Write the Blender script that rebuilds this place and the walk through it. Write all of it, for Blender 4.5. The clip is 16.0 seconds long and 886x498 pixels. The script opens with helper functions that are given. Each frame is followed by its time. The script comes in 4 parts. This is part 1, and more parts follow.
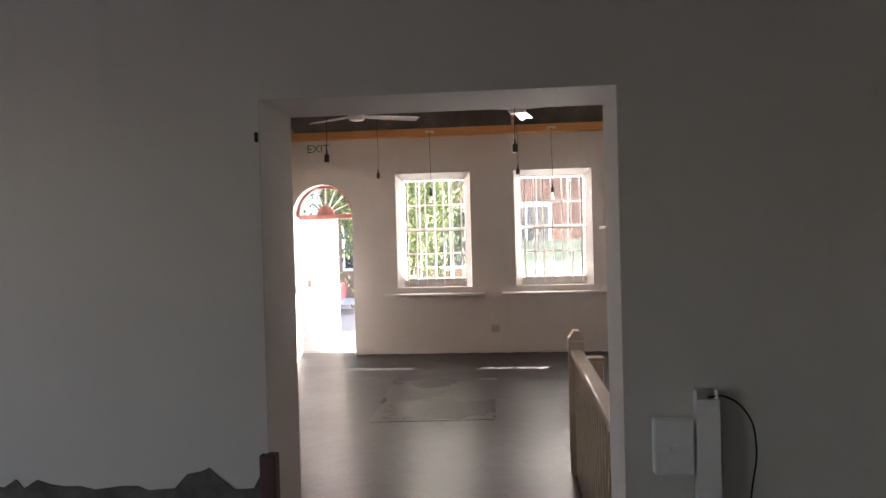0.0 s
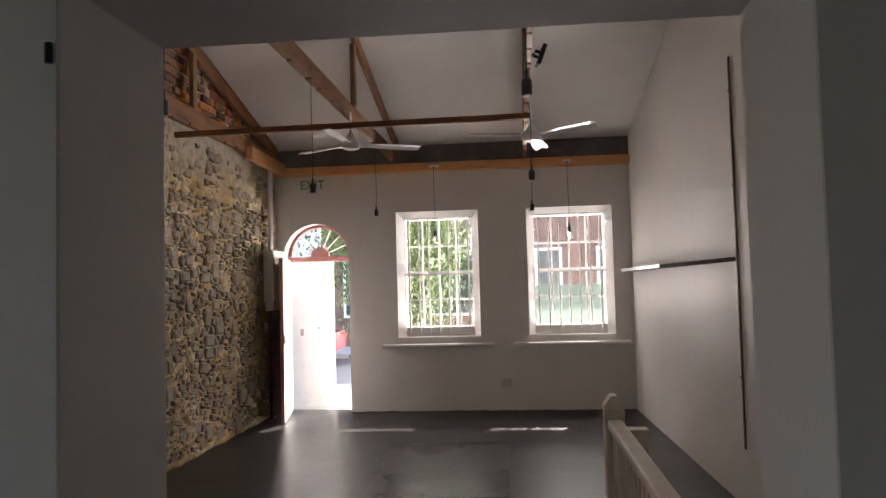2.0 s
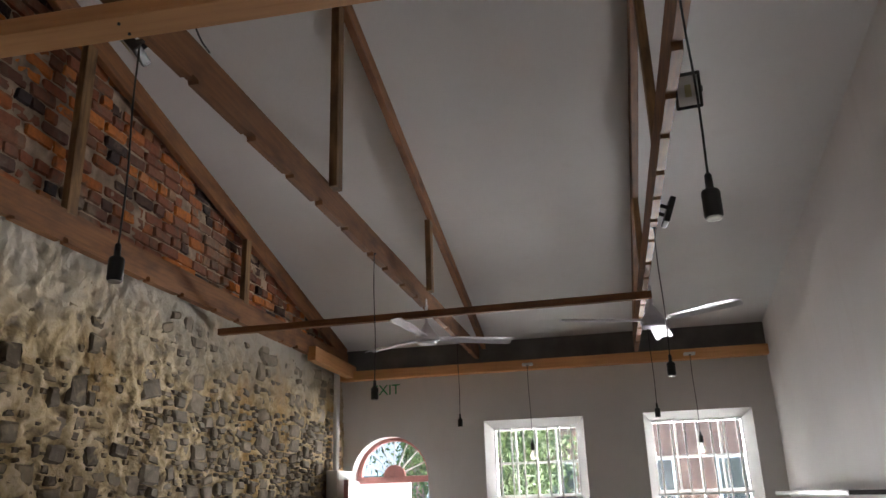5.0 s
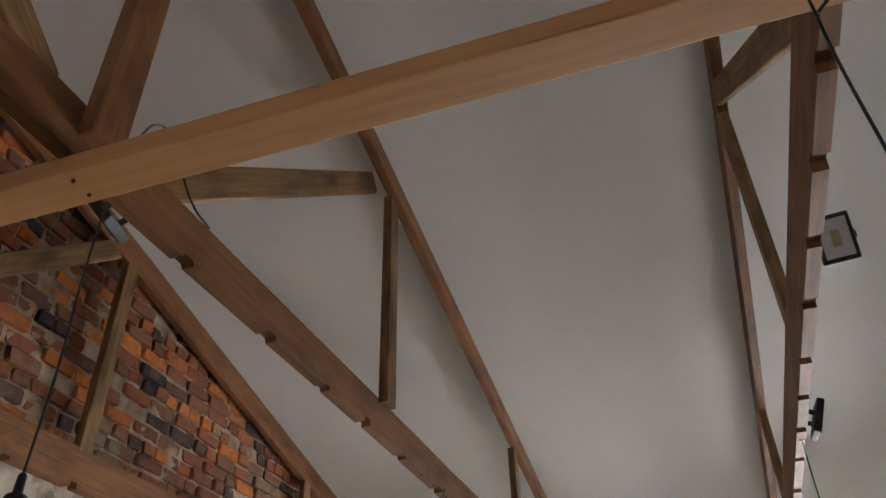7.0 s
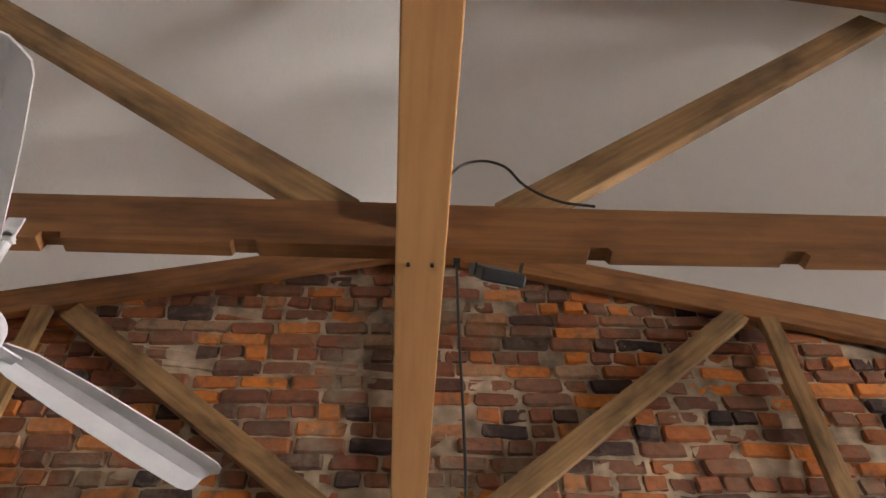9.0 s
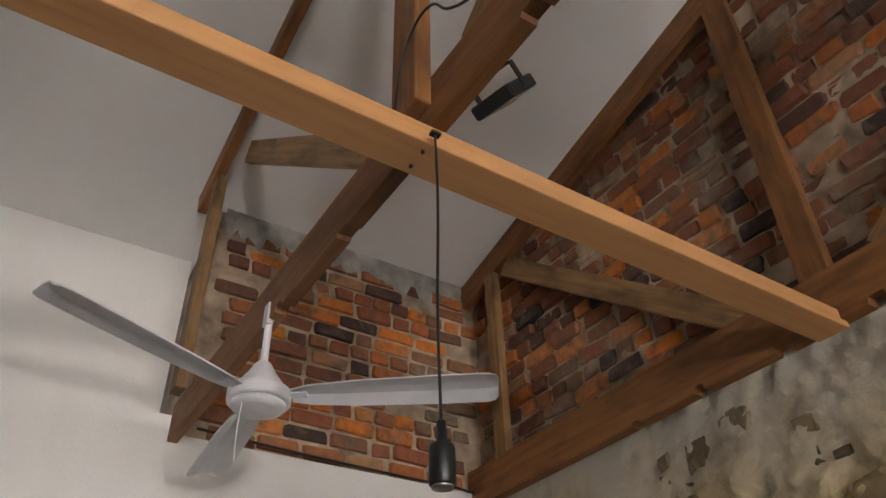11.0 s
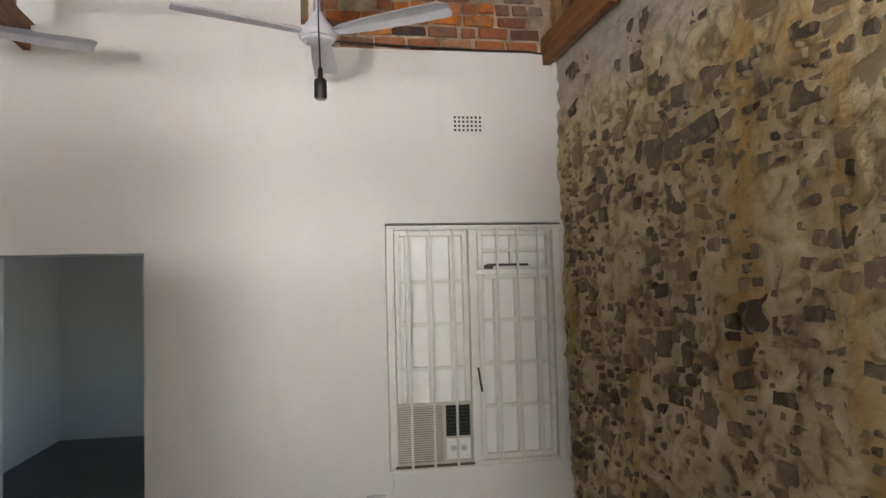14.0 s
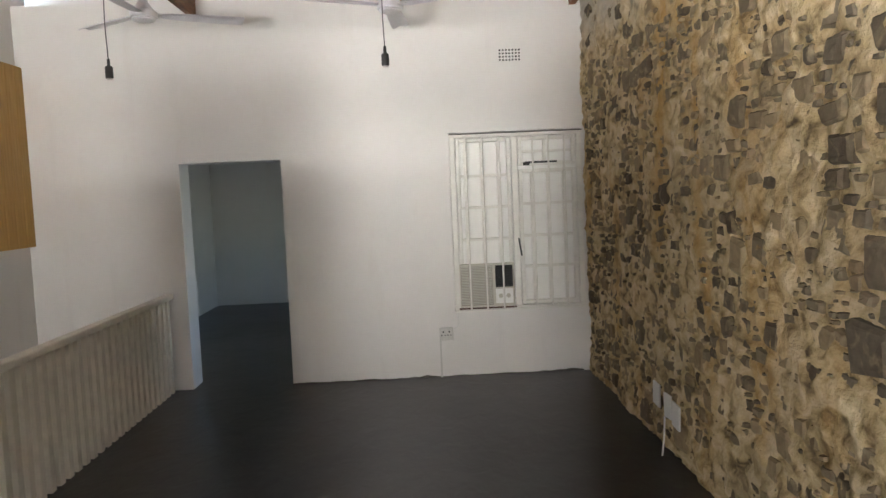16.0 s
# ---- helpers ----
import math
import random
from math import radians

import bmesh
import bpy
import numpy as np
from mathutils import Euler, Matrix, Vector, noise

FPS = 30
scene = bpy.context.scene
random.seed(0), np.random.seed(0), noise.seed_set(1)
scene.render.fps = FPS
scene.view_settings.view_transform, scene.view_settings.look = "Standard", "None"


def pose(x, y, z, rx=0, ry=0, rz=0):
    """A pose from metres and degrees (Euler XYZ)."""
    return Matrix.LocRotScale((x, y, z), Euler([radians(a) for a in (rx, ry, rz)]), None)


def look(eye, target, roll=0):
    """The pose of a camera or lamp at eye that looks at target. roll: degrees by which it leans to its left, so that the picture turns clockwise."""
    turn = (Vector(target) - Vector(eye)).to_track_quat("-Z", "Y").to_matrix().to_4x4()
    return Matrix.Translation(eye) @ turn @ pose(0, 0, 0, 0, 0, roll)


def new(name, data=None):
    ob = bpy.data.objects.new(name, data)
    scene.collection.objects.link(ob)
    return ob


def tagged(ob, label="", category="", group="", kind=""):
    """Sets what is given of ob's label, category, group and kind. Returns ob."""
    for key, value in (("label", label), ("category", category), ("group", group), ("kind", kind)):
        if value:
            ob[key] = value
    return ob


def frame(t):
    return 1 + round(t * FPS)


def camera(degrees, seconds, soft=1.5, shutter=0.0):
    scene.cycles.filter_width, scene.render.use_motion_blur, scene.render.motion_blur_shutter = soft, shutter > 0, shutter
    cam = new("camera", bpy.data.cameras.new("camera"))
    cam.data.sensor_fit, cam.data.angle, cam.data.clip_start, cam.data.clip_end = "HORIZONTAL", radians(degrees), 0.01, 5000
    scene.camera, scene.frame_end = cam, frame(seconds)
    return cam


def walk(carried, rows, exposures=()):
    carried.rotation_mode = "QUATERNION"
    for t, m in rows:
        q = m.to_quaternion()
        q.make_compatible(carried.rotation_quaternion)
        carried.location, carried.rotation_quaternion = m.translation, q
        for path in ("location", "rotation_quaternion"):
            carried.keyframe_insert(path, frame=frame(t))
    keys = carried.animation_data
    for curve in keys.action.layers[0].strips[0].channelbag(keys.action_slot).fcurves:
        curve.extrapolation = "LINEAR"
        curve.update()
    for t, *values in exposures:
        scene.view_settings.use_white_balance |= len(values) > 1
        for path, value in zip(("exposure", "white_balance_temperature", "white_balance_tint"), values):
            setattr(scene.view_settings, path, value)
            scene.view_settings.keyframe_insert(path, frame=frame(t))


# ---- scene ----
cam = camera(60.4, 16.0)
PATH = [
    (0, (0.621, 0.234, 1.678), (0.439, 2.225, 1.655), -1.5),
    (0.5, (0.634, 0.503, 1.675), (0.453, 2.495, 1.658), -1.5),
    (1, (0.613, 0.777, 1.632), (0.43, 2.769, 1.626), -1.5),
    (1.5, (0.578, 1.063, 1.636), (0.392, 3.054, 1.659), -1.5),
    (2, (0.543, 1.262, 1.653), (0.347, 3.25, 1.752), -1.5),
    (2.5, (0.515, 1.516, 1.655), (0.304, 3.496, 1.847), -1.5),
    (3, (0.495, 1.775, 1.667), (0.257, 3.74, 1.952), -1.5),
    (5.3, (0.278, 2.845, 1.88), (-0.121, 4.671, 2.591), -1.8),
    (5.5, (0.263, 2.924, 1.905), (-0.143, 4.723, 2.679), -1.7),
    (6, (0.238, 3.099, 1.934), (-0.19, 4.83, 2.84), -1.6),
    (6.5, (0.228, 3.314, 2.003), (-0.233, 4.953, 3.052), -1.7),
    (7, (0.212, 3.483, 2.037), (-0.302, 5.014, 3.218), -1.7),
    (7.5, (0.231, 3.707, 2.047), (-0.567, 5.046, 3.3), -2.0),
    (8, (0.246, 3.919, 2.028), (-0.922, 4.89, 3.329), -2.0),
    (8.5, (0.257, 4.162, 1.993), (-1.077, 4.65, 3.401), -1.4),
    (9, (0.138, 4.525, 1.998), (-1.201, 4.601, 3.481), -1.1),
    (9.2, (0.061, 4.681, 2.004), (-1.271, 4.587, 3.494), -1.0),
    (11.3, (-0.48, 5.802, 2.051), (-1.267, 4.322, 3.141), -1.9),
    (11.5, (-0.527, 5.898, 2.054), (-1.273, 4.332, 3.05), -1.9),
    (12, (-0.657, 6.179, 2.038), (-1.293, 4.441, 2.796), -1.6),
    (12.5, (-0.769, 6.437, 1.984), (-1.241, 4.585, 2.573), -1.7),
    (13, (-0.825, 6.749, 1.9), (-1.226, 4.841, 2.344), -1.2),
    (13.5, (-0.926, 7.049, 1.824), (-1.318, 5.109, 2.116), -1.3),
    (14, (-1.014, 7.44, 1.749), (-1.37, 5.476, 1.866), -1.5),
    (14.5, (-1.022, 7.848, 1.701), (-1.312, 5.87, 1.675), -1.6),
    (15, (-1.112, 8.308, 1.682), (-1.321, 6.322, 1.563), -1.7),
    (15.5, (-1.215, 8.778, 1.699), (-1.327, 6.787, 1.544), -1.6),
    (16, (-1.243, 9.34, 1.702), (-1.301, 7.346, 1.552), -2.5),
]
EXPOSE = [(0, 3.3, 7100, 22), (2, 2.8, 6800, 19), (3, 2.65, 6500, 16), (5.5, 2.85, 6150, 11), (7, 3.3, 6250, 10), (8, 3.65, 6300, 10), (9, 4.05, 6600, 11), (11.5, 3.2, 6450, 10), (12.5, 3.3, 6050, 6), (14, 3.65, 6300, 9), (16, 3.9, 6350, 8)]
walk(cam, [(t, look(eye, target, roll)) for t, eye, target, roll in PATH], EXPOSE)

# ---- world, sun ----
SUN_DIR = Vector((0.42, 1.0, 0.83)).normalized()  # towards the sun
world = bpy.data.worlds.new("sky")
scene.world = world
world.use_nodes = True
wn = world.node_tree.nodes
sky = wn.new("ShaderNodeTexSky")
sky.sky_type = "NISHITA"
sky.sun_disc = False
sky.sun_elevation = math.asin(SUN_DIR.z)
sky.sun_rotation = math.atan2(SUN_DIR.x, SUN_DIR.y)
world.node_tree.links.new(sky.outputs[0], wn["Background"].inputs[0])
wn["Background"].inputs[1].default_value = 0.15
sun = new("sun", bpy.data.lights.new("sun", "SUN"))
sun.data.energy = 5.0
sun.data.angle = radians(0.5)
sun.data.color = (1.0, 0.95, 0.88)
sun.matrix_world = look(SUN_DIR * 30, (0, 0, 0))


def fill_lamp(name, eye, target, w, h, watts, color):
    """An added fill lamp, out of sight, standing in for more daylight."""
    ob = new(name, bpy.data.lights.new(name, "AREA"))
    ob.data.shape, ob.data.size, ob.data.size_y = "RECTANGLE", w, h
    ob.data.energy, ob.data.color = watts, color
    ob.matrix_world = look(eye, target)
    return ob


# Added lamps above the openings boost the sky's light coming in.
for wx, sw in ((-0.43, 1.2), (1.3, 1.0)):
    fill_lamp("sky_fill", (wx, 12.5, 3.0), (wx - 0.4, 7.0, 1.0), sw, 0.7, 8, (1.0, 0.97, 0.95))
fill_lamp("sky_fill", (-2.19, 12.5, 3.0), (-2.1, 7.0, 1.0), 1.0, 0.7, 10, (1.0, 0.97, 0.95))
# Added lamps near the ground stand in for bounce off paving and road.
fill_lamp("pavement_fill", (2.7, 15.3, 0.02), (1.4, 11.6, 3.0), 4.6, 1.3, 350, (1.0, 0.95, 0.91))
for ry, rw in ((17.0, 60), (22.2, 200)):
    fill_lamp("road_fill", (0.9, ry, 0.10), (0.0, 2.4, 2.6), 6.0, 0.4, rw, (1.0, 0.95, 0.91))
# Added fill lamps across the street, kept out of sight behind the wall.
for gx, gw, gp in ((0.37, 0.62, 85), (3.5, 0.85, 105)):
    fill_lamp("street_fill", (gx, 20.0, 1.75), (-0.6, 2.4, 1.6), gw, 2.7, gp, (1.0, 0.96, 0.92))
# Added lamp in the back room's unseen opening, brightening its walls.
fill_lamp("sky_fill", (-2.86, 0.1, 1.55), (-1.0, 1.9, 1.3), 1.0, 1.2, 0.42, (0.97, 0.99, 1.0))

# ---- materials ----


def nodes_of(name):
    m = bpy.data.materials.new(name)
    m.use_nodes = True
    return m, m.node_tree.nodes, m.node_tree.links, m.node_tree.nodes["Principled BSDF"]


def noise_tex(n, l, scale, detail=5.0, stretch=(1, 1, 1), coords="Object", rough=0.55, warp=0.0):
    tc, mp, tx = n.new("ShaderNodeTexCoord"), n.new("ShaderNodeMapping"), n.new("ShaderNodeTexNoise")
    mp.inputs["Scale"].default_value = stretch
    tx.inputs["Scale"].default_value, tx.inputs["Detail"].default_value, tx.inputs["Roughness"].default_value = scale, detail, rough
    tx.inputs["Distortion"].default_value = warp
    if coords == "World":
        l.new(n.new("ShaderNodeNewGeometry").outputs["Position"], mp.inputs[0])
    else:
        l.new(tc.outputs[coords], mp.inputs[0])
    l.new(mp.outputs[0], tx.inputs[0])
    return tx.outputs[0]


def ramp(n, l, fac, stops):
    r = n.new("ShaderNodeValToRGB")
    e = r.color_ramp.elements
    while len(e) < len(stops):
        e.new(0.5)
    for el, (p, c) in zip(e, stops):
        el.position, el.color = p, (*c, 1)
    l.new(fac, r.inputs[0])
    return r.outputs[0]


def mix(n, l, fac, a, b, kind="MIX"):
    m = n.new("ShaderNodeMix")
    m.data_type, m.blend_type = "RGBA", kind
    if isinstance(fac, float):
        m.inputs[0].default_value = fac
    else:
        l.new(fac, m.inputs[0])
    for v, i in ((a, 6), (b, 7)):
        if isinstance(v, tuple):
            m.inputs[i].default_value = (*v, 1)
        else:
            l.new(v, m.inputs[i])
    return m.outputs[2]


def bump(n, l, b, height, strength, distance=0.01):
    bp = n.new("ShaderNodeBump")
    bp.inputs["Strength"].default_value, bp.inputs["Distance"].default_value = strength, distance
    l.new(height, bp.inputs["Height"])
    l.new(bp.outputs[0], b.inputs["Normal"])


def plain(name, color, rough=0.5, metal=0.0, scale=30.0, vary=0.12, bumpy=0.05):
    m, n, l, b = nodes_of(name)
    lo, hi = tuple(c * (1 - vary) for c in color), tuple(min(1, c * (1 + vary)) for c in color)
    t = noise_tex(n, l, scale)
    l.new(ramp(n, l, t, [(0.3, lo), (0.7, hi)]), b.inputs["Base Color"])
    b.inputs["Roughness"].default_value, b.inputs["Metallic"].default_value = rough, metal
    if bumpy:
        bump(n, l, b, t, bumpy, 0.003)
    return m


def plaster(name, color, stain):
    """Uneven trowelled and painted wall: broad blotches, faint drips, fine grain."""
    m, n, l, b = nodes_of(name)
    broad, fine, drip = noise_tex(n, l, 0.9, 4), noise_tex(n, l, 60, 3), noise_tex(n, l, 2.0, 5, (2.5, 2.5, 0.35))
    c = mix(n, l, ramp(n, l, broad, [(0.35, (0, 0, 0)), (0.75, (1, 1, 1))]), color, tuple(v * 0.93 for v in color))
    c = mix(n, l, ramp(n, l, drip, [(0.58, (0, 0, 0)), (0.85, (0.5, 0.5, 0.5))]), c, stain)
    l.new(c, b.inputs["Base Color"])
    b.inputs["Roughness"].default_value = 0.62
    h = mix(n, l, 0.25, noise_tex(n, l, 5, 4), fine)
    bump(n, l, b, h, 0.25, 0.02)
    return m


def timber(name, dark, mid, light, rough=0.65, streak=1.0):
    """Sawn timber with the grain along the object's x axis, knots and dark stains."""
    m, n, l, b = nodes_of(name)
    grain = noise_tex(n, l, 3.0, 8, (0.8, 15, 15))
    blot = noise_tex(n, l, 5.0, 6, (0.8, 2.4, 2.4))
    c = ramp(n, l, grain, [(0.05, dark), (0.5, mid), (0.95, light)])
    c = mix(n, l, ramp(n, l, blot, [(0.46, (0, 0, 0)), (0.8, (0.75 * streak,) * 3)]), c, dark)
    oi, hv = n.new("ShaderNodeObjectInfo"), n.new("ShaderNodeHueSaturation")
    mr = n.new("ShaderNodeMapRange")
    mr.inputs[3].default_value, mr.inputs[4].default_value = 0.82, 1.15
    l.new(oi.outputs["Random"], mr.inputs[0])
    l.new(mr.outputs[0], hv.inputs["Value"])
    l.new(c, hv.inputs["Color"])
    l.new(hv.outputs[0], b.inputs["Base Color"])
    b.inputs["Roughness"].default_value = rough
    bump(n, l, b, grain, 0.2, 0.004)
    return m


def masonry(name, stops, island, spots, rough=0.9, scale=22.0, smear=5.0, crust=None, paler=None):
    """Brick or stone, each piece with its own shade, mortar smeared over in spots and broad crusts."""
    m, n, l, b = nodes_of(name)
    if island:
        rnd = n.new("ShaderNodeNewGeometry").outputs["Random Per Island"]
    else:
        rnd = n.new("ShaderNodeObjectInfo").outputs["Random"]
    c = ramp(n, l, rnd, stops)
    t, t2 = noise_tex(n, l, scale, 7, coords="World"), noise_tex(n, l, smear, 7, coords="World", warp=0.6)
    c = mix(n, l, ramp(n, l, t2, [(0.52, (0, 0, 0)), (0.68, (0.75, 0.75, 0.75))]), c, spots)
    if crust:
        big = noise_tex(n, l, 1.5, 8, coords="World", warp=0.4, rough=0.65)
        c = mix(n, l, ramp(n, l, big, [(0.55, (0, 0, 0)), (0.64, (0.85, 0.85, 0.85))]), c, crust)
    # Blends pieces to a paler colour beyond about y 6.5, edge broken by noise.
    if paler:
        sp, ad, mr = n.new("ShaderNodeSeparateXYZ"), n.new("ShaderNodeMath"), n.new("ShaderNodeMapRange")
        ad.operation = "MULTIPLY_ADD"
        ad.inputs[1].default_value = 3.0
        l.new(n.new("ShaderNodeNewGeometry").outputs["Position"], sp.inputs[0])
        l.new(noise_tex(n, l, 1.1, 6, coords="World"), ad.inputs[0])
        l.new(sp.outputs[1], ad.inputs[2])
        mr.inputs[1].default_value, mr.inputs[2].default_value, mr.inputs[4].default_value = 8.0, 9.6, 0.62
        l.new(ad.outputs[0], mr.inputs[0])
        c = mix(n, l, mr.outputs[0], c, paler)
    c = mix(n, l, 0.6, c, ramp(n, l, t, [(0.25, (0.42, 0.42, 0.42)), (0.7, (1, 1, 1))]), "MULTIPLY")
    l.new(c, b.inputs["Base Color"])
    b.inputs["Roughness"].default_value = rough
    bump(n, l, b, t, 0.7, 0.01)
    return m


WALL = plaster("wall_paint", (0.80, 0.775, 0.75), (0.66, 0.62, 0.58))
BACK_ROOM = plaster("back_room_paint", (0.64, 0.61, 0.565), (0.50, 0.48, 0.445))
CEIL = plaster("ceiling_paint", (0.80, 0.785, 0.765), (0.70, 0.67, 0.64))
CEMENT = plain("bare_cement", (0.11, 0.105, 0.095), 0.95, 0, 14, 0.4, 0.5)
TRUSS = timber("truss_timber", (0.060, 0.022, 0.007), (0.225, 0.092, 0.026), (0.31, 0.14, 0.045), 0.65, 1.25)
BRACE = timber("weathered_timber", (0.045, 0.024, 0.010), (0.28, 0.155, 0.060), (0.46, 0.28, 0.12), 0.65, 1.3)
PINE = timber("new_pine", (0.46, 0.208, 0.072), (0.66, 0.335, 0.132), (0.72, 0.39, 0.165), 0.6, 0.25)
OCHRE = timber("ochre_board", (0.30, 0.17, 0.04), (0.50, 0.30, 0.09), (0.56, 0.36, 0.12), 0.7, 0.3)
WHITE = plain("white_gloss_paint", (0.80, 0.79, 0.77), 0.38, 0, 8, 0.05, 0.03)
CREAM = plain("cream_paint", (0.70, 0.65, 0.56), 0.42, 0, 10, 0.08, 0.05)
PANE_WHITE = plain("painted_over_panes", (0.88, 0.87, 0.84), 0.45, 0, 6, 0.03, 0.03)
CASE = plain("old_cream_white_gloss", (0.79, 0.77, 0.72), 0.42, 0, 9, 0.07, 0.08)
FRAME_OLD = plain("old_white_frame_paint", (0.70, 0.68, 0.64), 0.5, 0, 12, 0.12, 0.1)
PLASTIC = plain("white_plastic", (0.78, 0.77, 0.75), 0.35, 0, 40, 0.03, 0.0)
AGED_PLASTIC = plain("aged_plastic", (0.60, 0.585, 0.555), 0.4, 0, 40, 0.06, 0.0)
FANW = plain("fan_white_enamel", (0.66, 0.64, 0.67), 0.35, 0, 12, 0.06, 0.0)
BLACK = plain("black_plastic", (0.012, 0.012, 0.012), 0.45, 0, 40, 0.2, 0.0)
DARK = plain("dark_void", (0.01, 0.01, 0.01), 0.9, 0, 10, 0.2, 0.0)
RED = plain("red_door_paint", (0.58, 0.26, 0.23), 0.45, 0, 10, 0.12, 0.05)
BRASS = plain("worn_steel", (0.42, 0.40, 0.37), 0.35, 1.0, 40, 0.2, 0.05)
GREEN = plain("green_letters", (0.008, 0.26, 0.09), 0.5, 0, 10, 0.05, 0.0)
BROWN = plain("brown_panel", (0.09, 0.045, 0.03), 0.6, 0, 6, 0.35, 0.15)
SHELFD = plain("dark_shelf_board", (0.02, 0.015, 0.012), 0.95, 0, 8, 0.3, 0.1)
MORTAR_B = plain("brick_mortar", (0.38, 0.285, 0.20), 0.95, 0, 7, 0.55, 0.9)
BRICKS = [(0.0, (0.030, 0.025, 0.028)), (0.12, (0.12, 0.06, 0.042)), (0.32, (0.33, 0.110, 0.050)), (0.56, (0.25, 0.12, 0.07)), (0.76, (0.48, 0.15, 0.042)), (0.92, (0.72, 0.225, 0.032)), (1.0, (0.40, 0.24, 0.145))]
BRICK = masonry("old_brick", BRICKS, False, (0.17, 0.115, 0.078), scale=26, smear=9.0, crust=(0.27, 0.20, 0.135))
BRICK_J = masonry("old_brick_joined", BRICKS, True, (0.17, 0.115, 0.078), scale=26, smear=9.0, crust=(0.27, 0.20, 0.135))
STONES = [(0.0, (0.085, 0.062, 0.036)), (0.3, (0.16, 0.121, 0.073)), (0.6, (0.23, 0.178, 0.108)), (0.85, (0.31, 0.225, 0.122)), (1.0, (0.38, 0.29, 0.17))]
STONE = masonry("rubble_stone", STONES, False, (0.40, 0.31, 0.18), 0.9, 20, 13.0, None, (0.42, 0.365, 0.285))
STONE_J = masonry("rubble_stone_joined", STONES, True, (0.40, 0.31, 0.18), 0.9, 20, 13.0, None, (0.42, 0.365, 0.285))
LEAF = masonry("leaves", [(0.0, (0.04, 0.075, 0.018)), (0.5, (0.08, 0.13, 0.03)), (1.0, (0.14, 0.19, 0.05))], True, (0.07, 0.11, 0.03), 0.6, 6)
BARK = plain("bark", (0.09, 0.065, 0.045), 0.95, 0, 20, 0.4, 0.8)
ASPHALT = plain("pale_road", (0.24, 0.235, 0.225), 0.9, 0, 40, 0.3, 0.3)
PAVING = plain("paving", (0.55, 0.53, 0.49), 0.9, 0, 5, 0.12, 0.2)
FACADE = plain("pale_render", (0.72, 0.70, 0.66), 0.9, 0, 2, 0.08, 0.1)
FACADE_B = plain("brown_facade", (0.20, 0.12, 0.09), 0.9, 0, 3, 0.25, 0.2)
SLATE = plain("roof_sheet", (0.16, 0.15, 0.15), 0.7, 0, 5, 0.2, 0.1)
CARRED = plain("car_red", (0.35, 0.02, 0.025), 0.25, 0, 5, 0.05, 0.0)
TYRE = plain("tyre", (0.02, 0.02, 0.02), 0.9, 0, 20, 0.2, 0.1)


def glass_mat(name, color, rough, alpha):
    m, n, l, b = nodes_of(name)
    tr, gl, mx = n.new("ShaderNodeBsdfTransparent"), n.new("ShaderNodeBsdfGlossy"), n.new("ShaderNodeMixShader")
    fr = n.new("ShaderNodeFresnel")
    tr.inputs[0].default_value = (*color, 1)
    gl.inputs["Roughness"].default_value = rough
    l.new(fr.outputs[0], mx.inputs[0])
    l.new(tr.outputs[0], mx.inputs[1])
    l.new(gl.outputs[0], mx.inputs[2])
    l.new(mx.outputs[0], n["Material Output"].inputs[0])
    return m


GLASS = glass_mat("window_glass", (0.95, 0.97, 0.96), 0.03, 0.1)
FAR_GLASS = plain("far_window_glass", (0.035, 0.045, 0.05), 0.12, 0, 2, 0.3, 0.0)


def frosted():
    m, n, l, b = nodes_of("frosted_film")
    tr, di, mx = n.new("ShaderNodeBsdfTransparent"), n.new("ShaderNodeBsdfTranslucent"), n.new("ShaderNodeMixShader")
    tr.inputs[0].default_value = (0.20, 0.24, 0.225, 1)
    t = noise_tex(n, l, 60, 3)
    l.new(ramp(n, l, t, [(0.3, (0.075, 0.095, 0.087)), (0.7, (0.088, 0.108, 0.10))]), di.inputs[0])
    mx.inputs[0].default_value = 0.6
    l.new(tr.outputs[0], mx.inputs[1])
    l.new(di.outputs[0], mx.inputs[2])
    l.new(mx.outputs[0], n["Material Output"].inputs[0])
    return m


FROST = frosted()


def bulb_glass():
    m, n, l, b = nodes_of("bulb_glass")
    b.inputs["Base Color"].default_value = (0.9, 0.85, 0.72, 1)
    b.inputs["Roughness"].default_value = 0.15
    b.inputs["Transmission Weight"].default_value = 0.6
    return m


BULB = bulb_glass()


